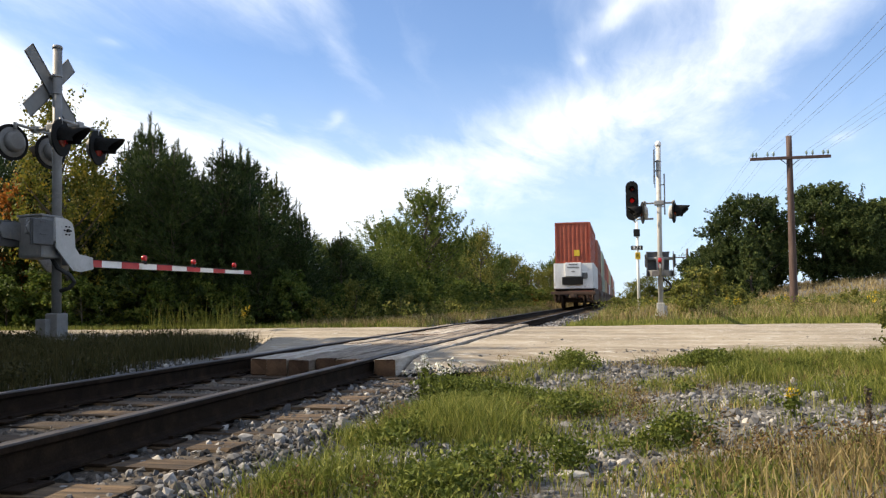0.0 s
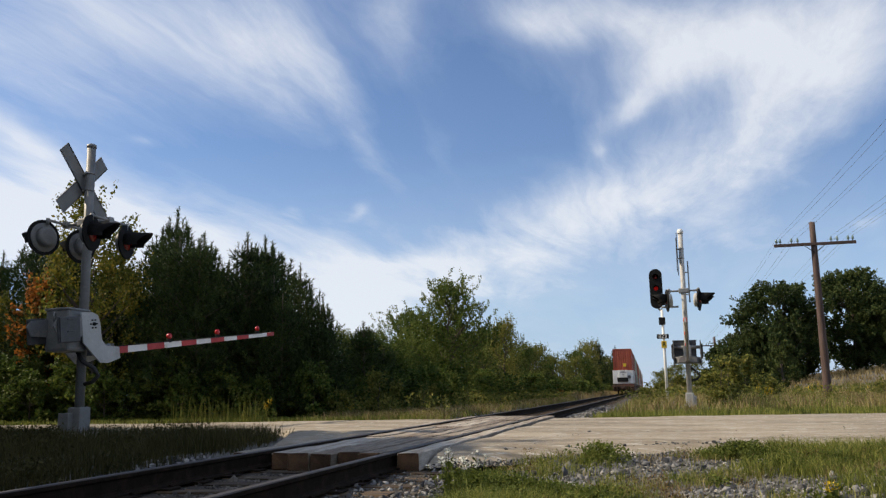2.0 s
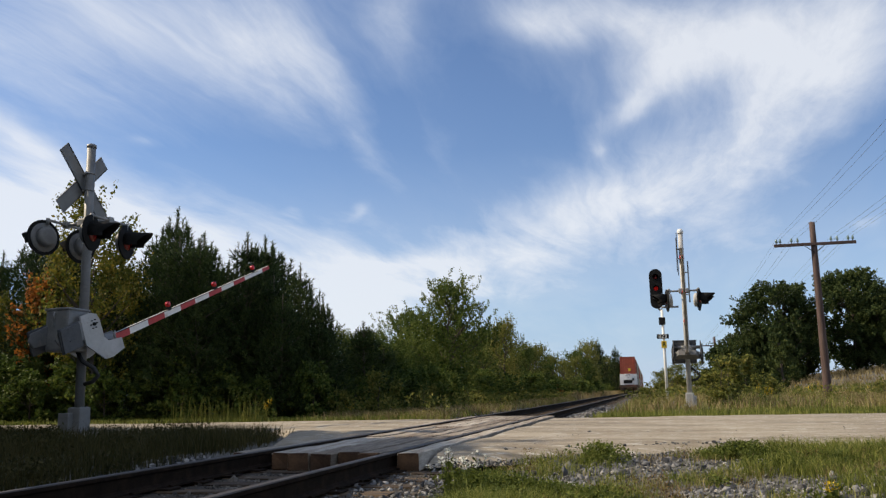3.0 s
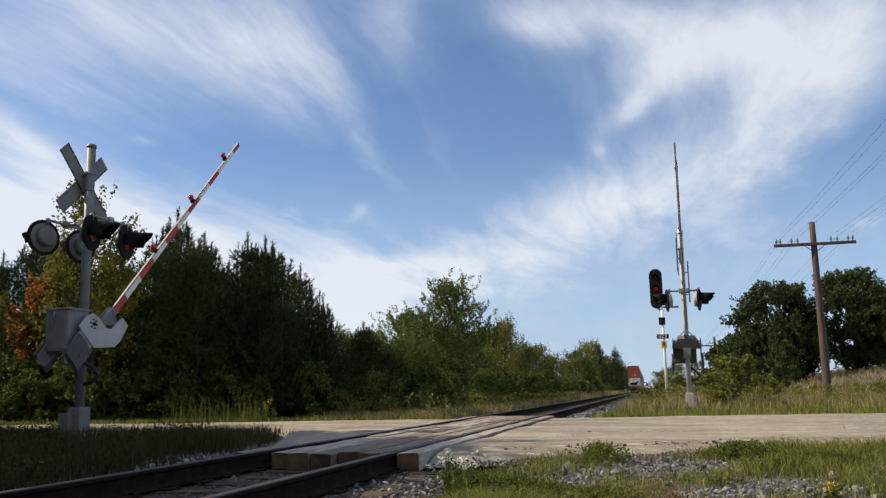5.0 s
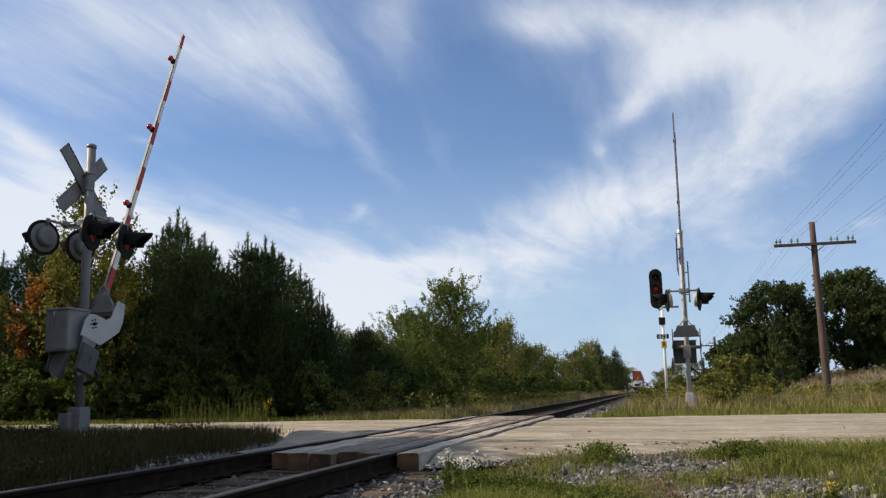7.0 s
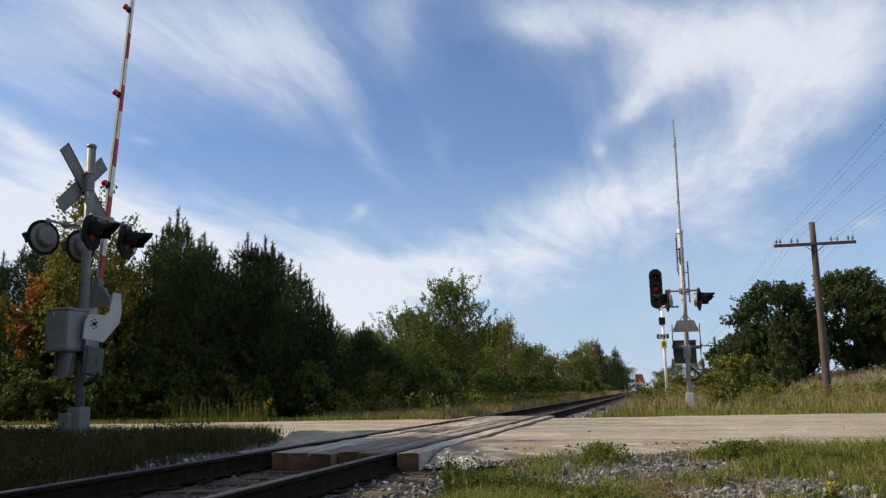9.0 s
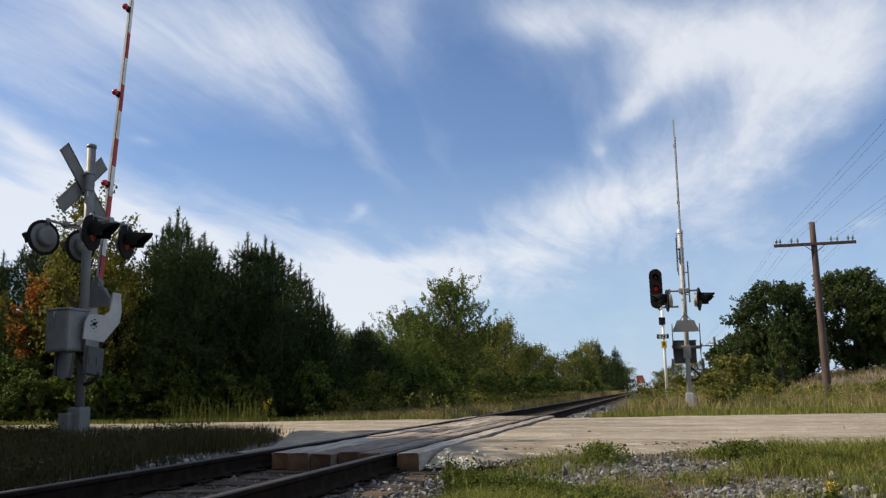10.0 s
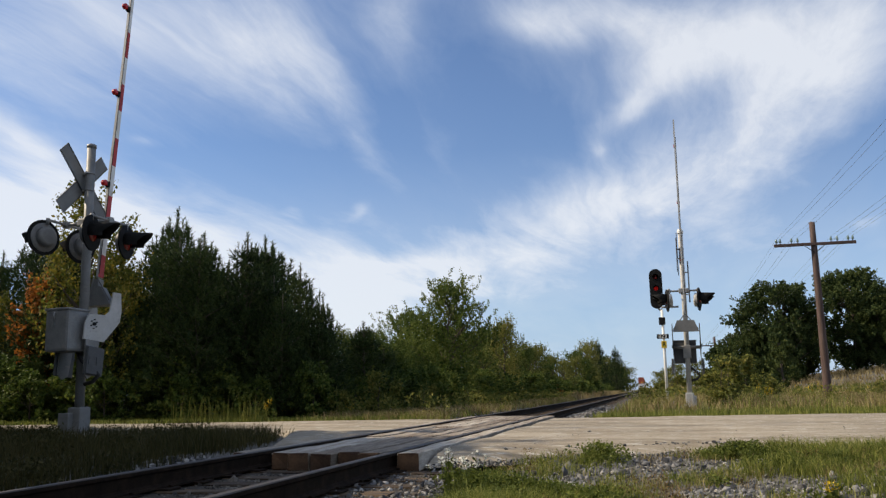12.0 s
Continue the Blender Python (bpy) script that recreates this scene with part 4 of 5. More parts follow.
def well_car(l):
    car = empty("well_car", Matrix.Identity(4), "rusty low container well car", "rail car", "cars of the train")
    bm = bmesh.new()
    for s in (-1, 1):
        box(bm, (s * 1.36, l / 2, 0.85), (0.10, l - 3.2, 0.95), bevel=0.02)
        box(bm, (s * 1.36, l / 2, 1.36), (0.16, l - 3.0, 0.10), bevel=0.02)
    box(bm, (0, l / 2, 0.40), (2.6, l - 3.6, 0.08))
    for y in (1.05, l - 1.05):
        box(bm, (0, y, 1.05), (3.10, 2.0, 0.22), bevel=0.03)
        box(bm, (0, y, 0.85), (0.5, 2.0, 0.35), bevel=0.03)
    part("frame", bm, CAR_STEEL, car, "rusty steel well frame")
    for y in (1.2, l - 1.2):
        bm = bmesh.new()
        for s in (-1, 1):
            box(bm, (s * 1.0, y, 0.55), (0.12, 2.2, 0.22), bevel=0.03)
            box(bm, (s * 1.0, y, 0.70), (0.14, 0.5, 0.34), bevel=0.03)
        box(bm, (0, y, 0.62), (2.2, 0.35, 0.22), bevel=0.03)
        truck = part("truck", bm, CAR_STEEL, car, "wheel truck")
        for dy in (-0.88, 0.88):
            bm = bmesh.new()
            for s in (-1, 1):
                lathe(bm, [(0.42, -0.07), (0.46, -0.06), (0.44, 0.06), (0.20, 0.07)], Matrix.Translation((s * 0.75, y + dy, 0.44)) @ pose(0, 0, 0, 0, -90 * s, 0), 24)
            tube(bm, [(-0.75, y + dy, 0.44), (0.75, y + dy, 0.44)], 0.08, 10)
            part("wheelset", bm, RAIL_RUST, truck, "pair of steel wheels on an axle")
    for y in (-0.35, l + 0.35):
        bm = bmesh.new()
        box(bm, (0, y, 0.86), (0.26, 0.75, 0.26), bevel=0.04)
        part("coupler", bm, CAR_STEEL, car, "steel coupler")
    for s in (-0.75, 0.75):
        bm = bmesh.new()
        tube(bm, [(s * 1.3, 0.02, 0.95), (s * 1.3, 0.02, 0.45)], 0.02, 6)
        tube(bm, [(s * 1.8, 0.02, 0.95), (s * 1.8, 0.02, 0.45)], 0.02, 6)
        for z in (0.5, 0.72):
            tube(bm, [(s * 1.3, 0.02, z), (s * 1.8, 0.02, z)], 0.016, 6)
        part("step_ladder", bm, CAR_STEEL, car)
    return car


def end_box(car_label):
    """The white refrigerated lower container with its cooling unit on the end."""
    bm = bmesh.new()
    box(bm, (0, 6.1, 0.91), (2.76, 12.2, 1.82), bevel=0.05)
    for y in np.arange(0.6, 12, 0.6):
        for s in (-1, 1):
            box(bm, (s * 1.385, y, 0.98), (0.02, 0.06, 1.8))
    ob = tagged(new("refrigerated_container", finish(bm, "refrigerated_container", WHITE_BOX)), car_label, "shipping container", "containers on the train")
    bm = bmesh.new()
    box(bm, (0.0, -0.06, 1.36), (1.16, 0.16, 1.00), bevel=0.04)
    unit = part("cooling_unit", bm, WHITE_BOX, ob, "white cooling unit on the end")
    for z, w in ((1.72, 0.62), (1.52, 0.82), (1.22, 0.22)):
        bm = bmesh.new()
        box(bm, (0, -0.145, z), (w, 0.012, 0.09))
        part("lettering_bar", bm, BACKPLATE, unit, "faded grey lettering bar")
    bm = bmesh.new()
    box(bm, (-0.06, -0.10, 0.56), (1.46, 0.20, 0.56), bevel=0.05)
    part("fan_recess", bm, BLACK, ob, "black fan recess")
    bm = bmesh.new()
    box(bm, (0.82, -0.05, 0.92), (0.36, 0.12, 0.42), bevel=0.03)
    part("control_panel", bm, DARK_PLATE, ob, "dark control panel")
    return ob


train = []          # (thing, offset along the track, height)


def build_train():
    l = 16.6
    kinds = [(None, RED_BOX), (BROWN_BOX, BROWN_BOX), (GREEN_BOX, GREEN_BOX), (TAN_BOX, BROWN_BOX), (BROWN_BOX, RED_BOX), (WHITE_BOX, TAN_BOX), (RED_BOX, GREEN_BOX),
             (GREEN_BOX, BROWN_BOX), (BROWN_BOX, RED_BOX), (TAN_BOX, WHITE_BOX), (RED_BOX, BROWN_BOX), (BROWN_BOX, GREEN_BOX)]
    words = {"faded_red_container_paint": "faded red", "brown_container_paint": "brown", "grey_green_container_paint": "grey-green",
             "tan_container_paint": "tan", "dirty_white_container_paint": "dirty white"}
    first, made = None, {}
    for i, (lo, hi) in enumerate(kinds):
        y = i * (l + 0.9)
        if first is None:
            first = well_car(l)
            car = first
        else:
            car = copy_thing(first, Matrix.Identity(4))
        train.append((car, y, 0.0))
        low_top = 3.18
        for which, m, z in (("low", lo, 0.62), ("high", hi, 0)):
            if m is None:
                ob = end_box("white refrigerated container with a black cooling unit opening")
                train.append((ob, y + 0.85, 1.36))
                continue
            h = 2.54 if which == "low" else 2.92
            key = (m.name, which)
            if key not in made:
                made[key] = container(12.2, h, m, words[m.name] + " ribbed steel shipping container on the train")
                ob = made[key]
            else:
                ob = copy_thing(made[key], Matrix.Identity(4))
            if i == 0:
                bm = bmesh.new()
                box(bm, (0.28, -0.006, 0.72), (0.40, 0.02, 0.42), bevel=0.006)
                part("yellow_panel", bm, YELLOW, ob, "small yellow warning panel")
            train.append((ob, y + (0.85 if which == "high" else 2.2), low_top if which == "high" else z))
            if i == 0:
                made.pop(key)


build_train()


# ---------------------------------------------------------------- trees
def spray(centres, per, spread, size, rng, droop=0.2, long=1.0):
    """Small folded leaves scattered round the centres: vertices and faces."""
    c = np.repeat(np.asarray(centres), per, axis=0)
    n = len(c)
    d = rng.normal(0, 1, (n, 3))
    d /= np.linalg.norm(d, axis=1)[:, None]
    p = c + d * (rng.uniform(0, 1, (n, 1)) ** 0.5) * np.asarray(spread)
    a = rng.normal(0, 1, (n, 3))
    a[:, 2] -= droop
    a /= np.linalg.norm(a, axis=1)[:, None]
    b = np.cross(a, rng.normal(0, 1, (n, 3)))
    b /= np.linalg.norm(b, axis=1)[:, None]
    s = size * rng.uniform(0.6, 1.35, (n, 1))
    v = np.stack([p, p + a * s * long * 0.5 + b * s * 0.36, p + a * s * long, p + a * s * long * 0.5 - b * s * 0.36 + np.cross(a, b) * s * 0.15], axis=1).reshape(-1, 3)
    i = np.arange(n)[:, None] * 4
    f = np.concatenate([i + (0, 1, 2), i + (0, 2, 3)])
    return v, f


def broad_tree(name, seed, height, width, leaf_mat, leaves, size, label, low=0.12, clumps=90, peak=0.45, spread=0.34, twigs=False):
    """A broad-leaved tree: tapered trunk, limbs, boughs and many small leaves."""
    rng = np.random.default_rng(seed)
    tree = empty(name, Matrix.Identity(4), label, "tree")
    bm = bmesh.new()
    r0 = 0.022 * height
    bend = rng.normal(0, 0.02 * height, (6, 2)).cumsum(axis=0)
    pts = [(bend[i, 0] * i / 5, bend[i, 1] * i / 5, -0.15 + height * 0.86 * i / 5) for i in range(6)]
    tube(bm, pts, [r0 * (1 - 0.17 * i) for i in range(6)], 8)
    centres = []
    for k in range(clumps):
        q = rng.uniform(low, 0.93)
        z = q * height
        # crown outline: widest at the peak share of the height
        w = width / 2 * (math.sqrt(max(0.0, (q - low * 0.6) / (peak - low * 0.6))) if q < peak else max(0.05, (1 - ((q - peak) / (1 - peak)) ** 1.7)) ** 0.8)
        w *= rng.uniform(0.72, 1.14)
        a = rng.uniform(0, 2 * math.pi)
        r = w * math.sqrt(rng.uniform(0.12, 1.0))
        j = min(5, max(0, z / (height * 0.86) * 5))
        ax, ay = np.interp(j, range(6), [p[0] for p in pts]), np.interp(j, range(6), [p[1] for p in pts])
        end = np.array((ax + r * math.cos(a), ay + r * math.sin(a), z))
        centres.append(end)
        if k % 3 == 0:
            zs = max(0.1 * height, z - 0.35 * r - 0.10 * height)
            j = min(5, zs / (height * 0.86) * 5)
            s = Vector((np.interp(j, range(6), [p[0] for p in pts]), np.interp(j, range(6), [p[1] for p in pts]), zs))
            e = Vector(end)
            mid = s.lerp(e, 0.5) + Vector((0, 0, -0.05 * r))
            tube(bm, [s, mid, e], [r0 * 0.35, r0 * 0.2, r0 * 0.06], 5, caps=False)
    if twigs:
        fine = bmesh.new()
        for k in range(22):
            c = centres[rng.integers(len(centres))]
            up = np.array((rng.normal(0, 0.12), rng.normal(0, 0.12), rng.uniform(0.35, 0.8)))
            tube(fine, [Vector(c), Vector(c + up * (height * 0.11))], [0.012, 0.004], 4, caps=False)
            for q in (0.4, 0.7, 1.0):
                centres.append(c + up * height * 0.11 * q)
        tagged(part("twig_growth", fine, BARK, tree), kind="stuff")
    part("trunk", bm, BARK, tree, "grey-brown trunk and limbs", smooth=True)
    # leaves sit along short shoots that grow up and out
    shoots = []
    for c in centres:
        out = np.array((c[0], c[1], 0.0))
        out /= max(0.2, np.linalg.norm(out))
        for k in range(5):
            way = out * rng.uniform(0.0, 0.6) + (0, 0, rng.uniform(0.4, 1.3)) + rng.normal(0, 0.30, 3)
            way *= height * rng.uniform(0.05, 0.11) / np.linalg.norm(way)
            base = c + rng.normal(0, 1, 3) * (width * spread * 0.16, width * spread * 0.16, height * spread * 0.10)
            shoots += [base + way * q for q in (0.1, 0.4, 0.7, 1.0)]
    per = max(1, round(leaves / len(shoots)))
    v, f = spray(shoots, per, (0.019 * height, 0.019 * height, 0.014 * height), size, rng)
    crown = new("crown", cloud_mesh("crown", v.tolist(), f.tolist(), leaf_mat))
    crown.parent = tree
    return tree


def pine_tree(name, seed, height, width, needles, label):
    """A young pine: whorls of upswept boughs with tufts of needles, and candles at the tips."""
    rng = np.random.default_rng(seed)
    tree = empty(name, Matrix.Identity(4), label, "tree")
    bm = bmesh.new()
    tube(bm, [(0, 0, -0.15), (0.02, 0.01, height * 0.5), (0, 0, height * 1.02)], [0.016 * height, 0.010 * height, 0.003 * height], 8)
    P, D = [], []
    z = 0.03 * height
    while z < height * 0.90:
        q = z / height
        reach = width / 2 * (1 - q) ** 1.08 * rng.uniform(0.8, 1.2) * (0.75 + 0.25 * min(1, q / 0.15))
        n = rng.integers(5, 8)
        a0 = rng.uniform(0, 6.28)
        for k in range(n):
            a = a0 + 6.283 * k / n + rng.normal(0, 0.2)
            r = reach * rng.uniform(0.65, 1.2) + 0.08
            tip = np.array((r * math.cos(a), r * math.sin(a), r * (rng.uniform(0.22, 0.6) + 0.6 * q)))
            s = np.array((0, 0, z))
            tube(bm, [Vector(s), Vector(s + tip * 0.55 + (0, 0, -0.05 * r)), Vector(s + tip)], [0.02 * (1 - q) + 0.008, 0.01, 0.004], 4, caps=False)
            for u in np.linspace(0.25, 1.0, max(3, int(r / 0.13))):
                base = s + tip * u + (0, 0, -0.2 * r * u * (1 - u))
                for side in range(3):
                    off = rng.normal(0, 0.10 + 0.10 * r * (1 - abs(u - 0.6)), 3) * (1, 1, 0.5)
                    P.append(base + off)
                    D.append(tip / np.linalg.norm(tip) + off * 2.0 + (0, 0, 0.35))
            for lift in (0.0, 0.09, 0.18):
                P.append(s + tip + (0, 0, lift * (0.6 + q)))
                D.append(np.array((0.08 * math.cos(a), 0.08 * math.sin(a), 1.6)))
        z += height * rng.uniform(0.045, 0.07)
    for k in range(12):
        P.append(np.array((0, 0, height * (0.90 + 0.012 * k))))
        D.append(np.array((rng.normal(0, 0.2), rng.normal(0, 0.2), 1.0)))
    part("trunk", bm, BARK, tree, "dark trunk and boughs", smooth=True)
    P, D = np.array(P), np.array(D)
    D /= np.linalg.norm(D, axis=1)[:, None]
    per = max(4, needles // len(P))
    p, d = np.repeat(P, per, axis=0), np.repeat(D, per, axis=0)
    n = len(p)
    d = d + rng.normal(0, 0.55, (n, 3))
    d /= np.linalg.norm(d, axis=1)[:, None]
    b = np.cross(d, rng.normal(0, 1, (n, 3)))
    b /= np.linalg.norm(b, axis=1)[:, None]
    p = p + np.repeat(D, per, axis=0) * rng.uniform(-0.10, 0.10, (n, 1))
    s = rng.uniform(0.10, 0.19, (n, 1))
    v = np.stack([p + b * 0.014, p - b * 0.014, p + d * s], axis=1).reshape(-1, 3)
    f = (np.arange(n)[:, None] * 3 + (0, 1, 2))
    crown = new("crown", cloud_mesh("crown", v.tolist(), f.tolist(), PINE_LEAF))
    crown.parent = tree
    return tree


def at_scale(x, y, s, turn, wide=1.0, dz=0.0):
    return pose(x, y, land(x, y) + dz, 0, 0, turn) @ Matrix.Diagonal((s * wide, s * wide, s, 1))


def plant(first, spots, rng, named=None):
    """Puts the built tree at the first spot and copies at the others: (x, y, scale, width factor)."""
    for i, (x, y, s, wide) in enumerate(spots):
        if y > 100:
            x += track_x(y) - TRACK_X
        m = at_scale(x, y, s, rng.uniform(0, 360), wide)
        if i == 0:
            first.matrix_world = m
        else:
            copy_thing(first, m)


def build_trees():
    rng = random.Random(11)
    pine_a = pine_tree("pine_tree", 3, 6.0, 3.8, 27000, "dense dark green young pine with upright candles")
    plant(pine_a, [(-14.4, 21.4, 1.05, 1.0), (-11.7, 21.0, 0.84, 1.05), (-12.7, 24.0, 0.92, 1.0), (-9.8, 22.3, 0.55, 1.1), (-16.6, 23.8, 1.0, 1.1), (-24, 27, 1.05, 1.0), (-21.0, 24.6, 0.98, 1.0),
                   (-18.2, 29, 1.12, 1.2), (-14.5, 28, 1.02, 1.3), (-8.9, 150, 1.5, 1), (-28, 26, 1.0, 1.1), (-12.6, 19.9, 0.80, 1.1), (-11.0, 23.2, 0.74, 1.0), (-9.2, 24.2, 0.46, 1.6),
                   (-17.8, 20.4, 0.9, 1.1), (-22.8, 23.2, 0.9, 1.0), (-26, 28, 1.1, 1.1)], rng)
    pine_b = pine_tree("pine_tree", 8, 5.6, 3.4, 23000, "dark green pine with an open pointed top")
    plant(pine_b, [(-13.5, 20.2, 0.95, 1.1), (-10.9, 21.2, 0.78, 1.0), (-10.3, 20.6, 0.66, 1.1), (-22.6, 25.6, 1.02, 0.95), (-25.8, 25.0, 1.0, 1.0), (-15.8, 20.6, 0.92, 1.1), (-11.4, 25.0, 0.76, 1.1),
                   (-19.6, 22.8, 0.95, 1.1), (-6.06, 160, 1.65, 0.9), (-9.0, 25.6, 0.42, 1.8), (-17.6, 19.8, 0.8, 1.1), (-9.6, 21.6, 0.52, 1.1), (-12.1, 22.2, 0.86, 1.0), (-20.4, 26, 1.0, 1.1),
                   (-14.9, 25.4, 1.0, 1.2), (-24.4, 23.6, 0.9, 1.0)], rng)
    green = broad_tree("broadleaf_tree", 21, 5.6, 5.2, GREEN_LEAF, 42000, 0.085, "bushy green broadleaf tree at the wood's edge", twigs=True, low=0.04, clumps=170, spread=0.36, peak=0.40)
    plant(green, [(-8.9, 33.0, 0.98, 0.86), (-11.8, 36, 0.52, 1.3), (-9.4, 28.5, 0.48, 1.4), (-10.6, 41, 0.75, 1.0), (-9.2, 48, 0.86, 1.0), (-9.6, 62, 0.72, 1.2), (-10.4, 78, 0.75, 1.2), (-9.4, 96, 0.95, 1.2),
                  (-14, 45, 1.0, 1.3), (-13, 60, 1.0, 1.4), (-9.5, 185, 1.5, 1.4), (-10, 240, 1.6, 1.6), (-13, 31, 0.6, 1.4), (-10.4, 30.5, 0.48, 1.4), (-9.9, 26.6, 0.5, 1.5), (-20, 32, 1.1, 1.4), (-26, 33, 1.2, 1.4)], rng)
    olive = broad_tree("olive_tree", 33, 4.6, 2.8, OLIVE_LEAF, 9000, 0.095, "slender olive-green tree with thin upright twigs", low=0.05, clumps=120, peak=0.35, spread=0.42, twigs=True)
    plant(olive, [(-8.3, 44.0, 1.03, 0.8), (-8.6, 55, 0.82, 1.2), (-8.5, 66, 0.75, 1.2), (-8.4, 74, 0.74, 1.4), (-8.6, 86, 0.9, 1.3), (-7.4, 104, 1.35, 1.1), (-8.7, 118, 1.65, 1.3), (-8.2, 165, 1.5, 1.6),
                  (-8.4, 38.5, 0.62, 1.3), (-7.9, 210, 1.5, 1.8), (-7.6, 300, 1.8, 2.2), (6.4, 190, 1.3, 2.0), (6.0, 260, 1.5, 2.4), (5.6, 360, 1.7, 3), (8.2, 150, 1.1, 1.7), (-9.0, 51, 0.8, 1.4), (-8.9, 59, 0.85, 1.4)], rng)
    maple = broad_tree("yellowing_tree", 40, 6.2, 3.0, YELLOW_LEAF, 11000, 0.095, "tall tree with yellow-green autumn leaves", low=0.10, twigs=True)
    plant(maple, [(-15.0, 18.7, 1.06, 0.85), (-26.8, 23.0, 0.9, 1), (-20.6, 20.4, 0.72, 1.1)], rng)
    orange = broad_tree("orange_tree", 44, 4.2, 2.0, ORANGE_LEAF, 3000, 0.12, "small tree with orange autumn leaves", low=0.25, clumps=40)
    plant(orange, [(-17.6, 20.0, 1.05, 0.9), (-7.3, 60, 0.26, 1.6)], rng)
    # low growth along the wood's edge
    bush = broad_tree("bush", 51, 1.9, 2.4, GREEN_LEAF, 3600, 0.10, "leafy green bush at the foot of the trees", low=0.02, clumps=50, peak=0.4)
    spots = [(-9.3, 20.6, 0.8, 1), (-10.6, 19.6, 0.75, 1), (-12.4, 19.0, 0.8, 1.1), (-14.2, 18.2, 0.9, 1), (-16.3, 17.9, 0.9, 1.1), (-18.6, 17.8, 1.1, 1.1), (-20.8, 18.0, 1.2, 1.1), (-8.9, 22.6, 0.8, 1), (-8.5, 24.8, 0.9, 1),
             (-8.2, 27.0, 0.85, 1.1), (-8.0, 30, 0.95, 1), (-7.9, 35.5, 0.9, 1.2), (-7.8, 40, 1.0, 1.2), (-7.9, 50, 1.1, 1.4), (-23.2, 18.6, 1.3, 1.2), (-26, 19, 1.4, 1.2), (-9.9, 21.0, 1.0, 1.2), (-11.6, 20.0, 1.0, 1.2),
             (-13.2, 19.4, 1.1, 1.2), (-15.4, 18.6, 1.1, 1.2), (-17.4, 18.6, 1.2, 1.2), (-8.8, 26, 1.1, 1.3), (-8.7, 28.8, 1.1, 1.3), (-8.5, 31.6, 1.2, 1.3), (-8.3, 37.5, 1.1, 1.4), (-8.3, 42, 1.2, 1.4), (-8.3, 46.5, 1.2, 1.4)]
    spots += [(-7.8 + rng.uniform(-.5, .3), y, rng.uniform(0.9, 1.3), 1.6) for y in range(53, 180, 6)]
    plant(bush, spots, rng)
    tan = broad_tree("tan_bush", 52, 1.5, 1.4, OLIVE_LEAF, 1800, 0.09, "thin olive and tan bush beside the verge", low=0.03, clumps=30, peak=0.5, twigs=True)
    plant(tan, [(-7.8, 21.7, 0.9, 1), (-8.6, 20.6, 0.62, 1), (-7.3, 24.6, 0.75, 1), (-6.9, 29, 0.6, 1.2), (1.9, 27.4, 1.2, 1.0), (2.3, 29.5, 1.3, 1.2), (-0.4, 36, 0.7, 1.5), (4.4, 36, 0.9, 1.3), (0.8, 60, 1.2, 1.6),
                (2.6, 46, 1.2, 1.8), (12.6, 30.5, 0.9, 1.3), (14.0, 34, 1.2, 1.3), (13.5, 28, 0.9, 1.2), (8.8, 36, 0.7, 1.1), (2.98, 10.1, 0.55, 1.0)], rng)
    # the big trees on the rise across the field
    big = broad_tree("oak_tree", 61, 11.0, 10.0, FAR_LEAF, 40000, 0.24, "large dark green spreading tree on the field's rise", low=0.06, clumps=200, peak=0.5, spread=0.32)
    plant(big, [(11.0, 80, 0.86, 1.05), (18.3, 84, 1.02, 0.95), (23.0, 86, 0.80, 1.2), (7.9, 82, 0.56, 1.3), (14.6, 92, 0.72, 1.0), (27, 92, 0.85, 1.2), (33, 98, 0.9, 1.3), (40, 110, 0.9, 1.4), (9.4, 79, 0.62, 1.1),
                (20.5, 82, 0.72, 1.1)], rng)
    cedar = broad_tree("cedar_tree", 66, 4.6, 2.4, FAR_LEAF, 5000, 0.16, "conical dark cedar in the field", low=0.02, clumps=70, peak=0.22, spread=0.30)
    plant(cedar, [(9.0, 64, 0.92, 1.1), (6.5, 66, 0.6, 1.3), (4.6, 60, 0.8, 1.2), (5.2, 70, 0.9, 1.6)], rng)
    # the wood goes on, out of view, along the near side of the road, up-sun of the track
    wood = broad_tree("wood_tree", 71, 8.5, 5.0, GREEN_LEAF, 13000, 0.20, "tall leafy tree out of view, blocking sun or sky light", low=0.04, clumps=130, peak=0.45)
    # trees at y -8 and lower are added behind the camera to dim sky light
    plant(wood, [(-16.2, 10.2, 0.93, 1), (-14.8, 8.0, 1.14, 1.0), (-13.8, 5.2, 0.97, 1.1), (-13.6, 2.4, 0.92, 1.2), (-18.5, 8.4, 1.2, 1.1), (-17, 5.6, 1.02, 1.1), (-13.6, -0.6, 0.90, 1.2), (-13.8, -4, 0.90, 1.2), (-18, 1.5, 1.02, 1.2),
                 (-15.2, 11.8, 0.75, 1.0), (-14.4, 6.6, 1.1, 1.0), (-13.0, -8, 1.0, 1.3), (-8.5, -11, 1.0, 1.3), (-3.0, -13, 1.0, 1.3), (3.5, -12, 1.0, 1.3), (9.5, -11, 1.0, 1.3), (14, -8, 1.0, 1.3), (-18, -4, 1.2, 1.3),
                 (-21, 5, 1.15, 1.3), (-22, 11, 1.1, 1.2)], rng)


build_trees()


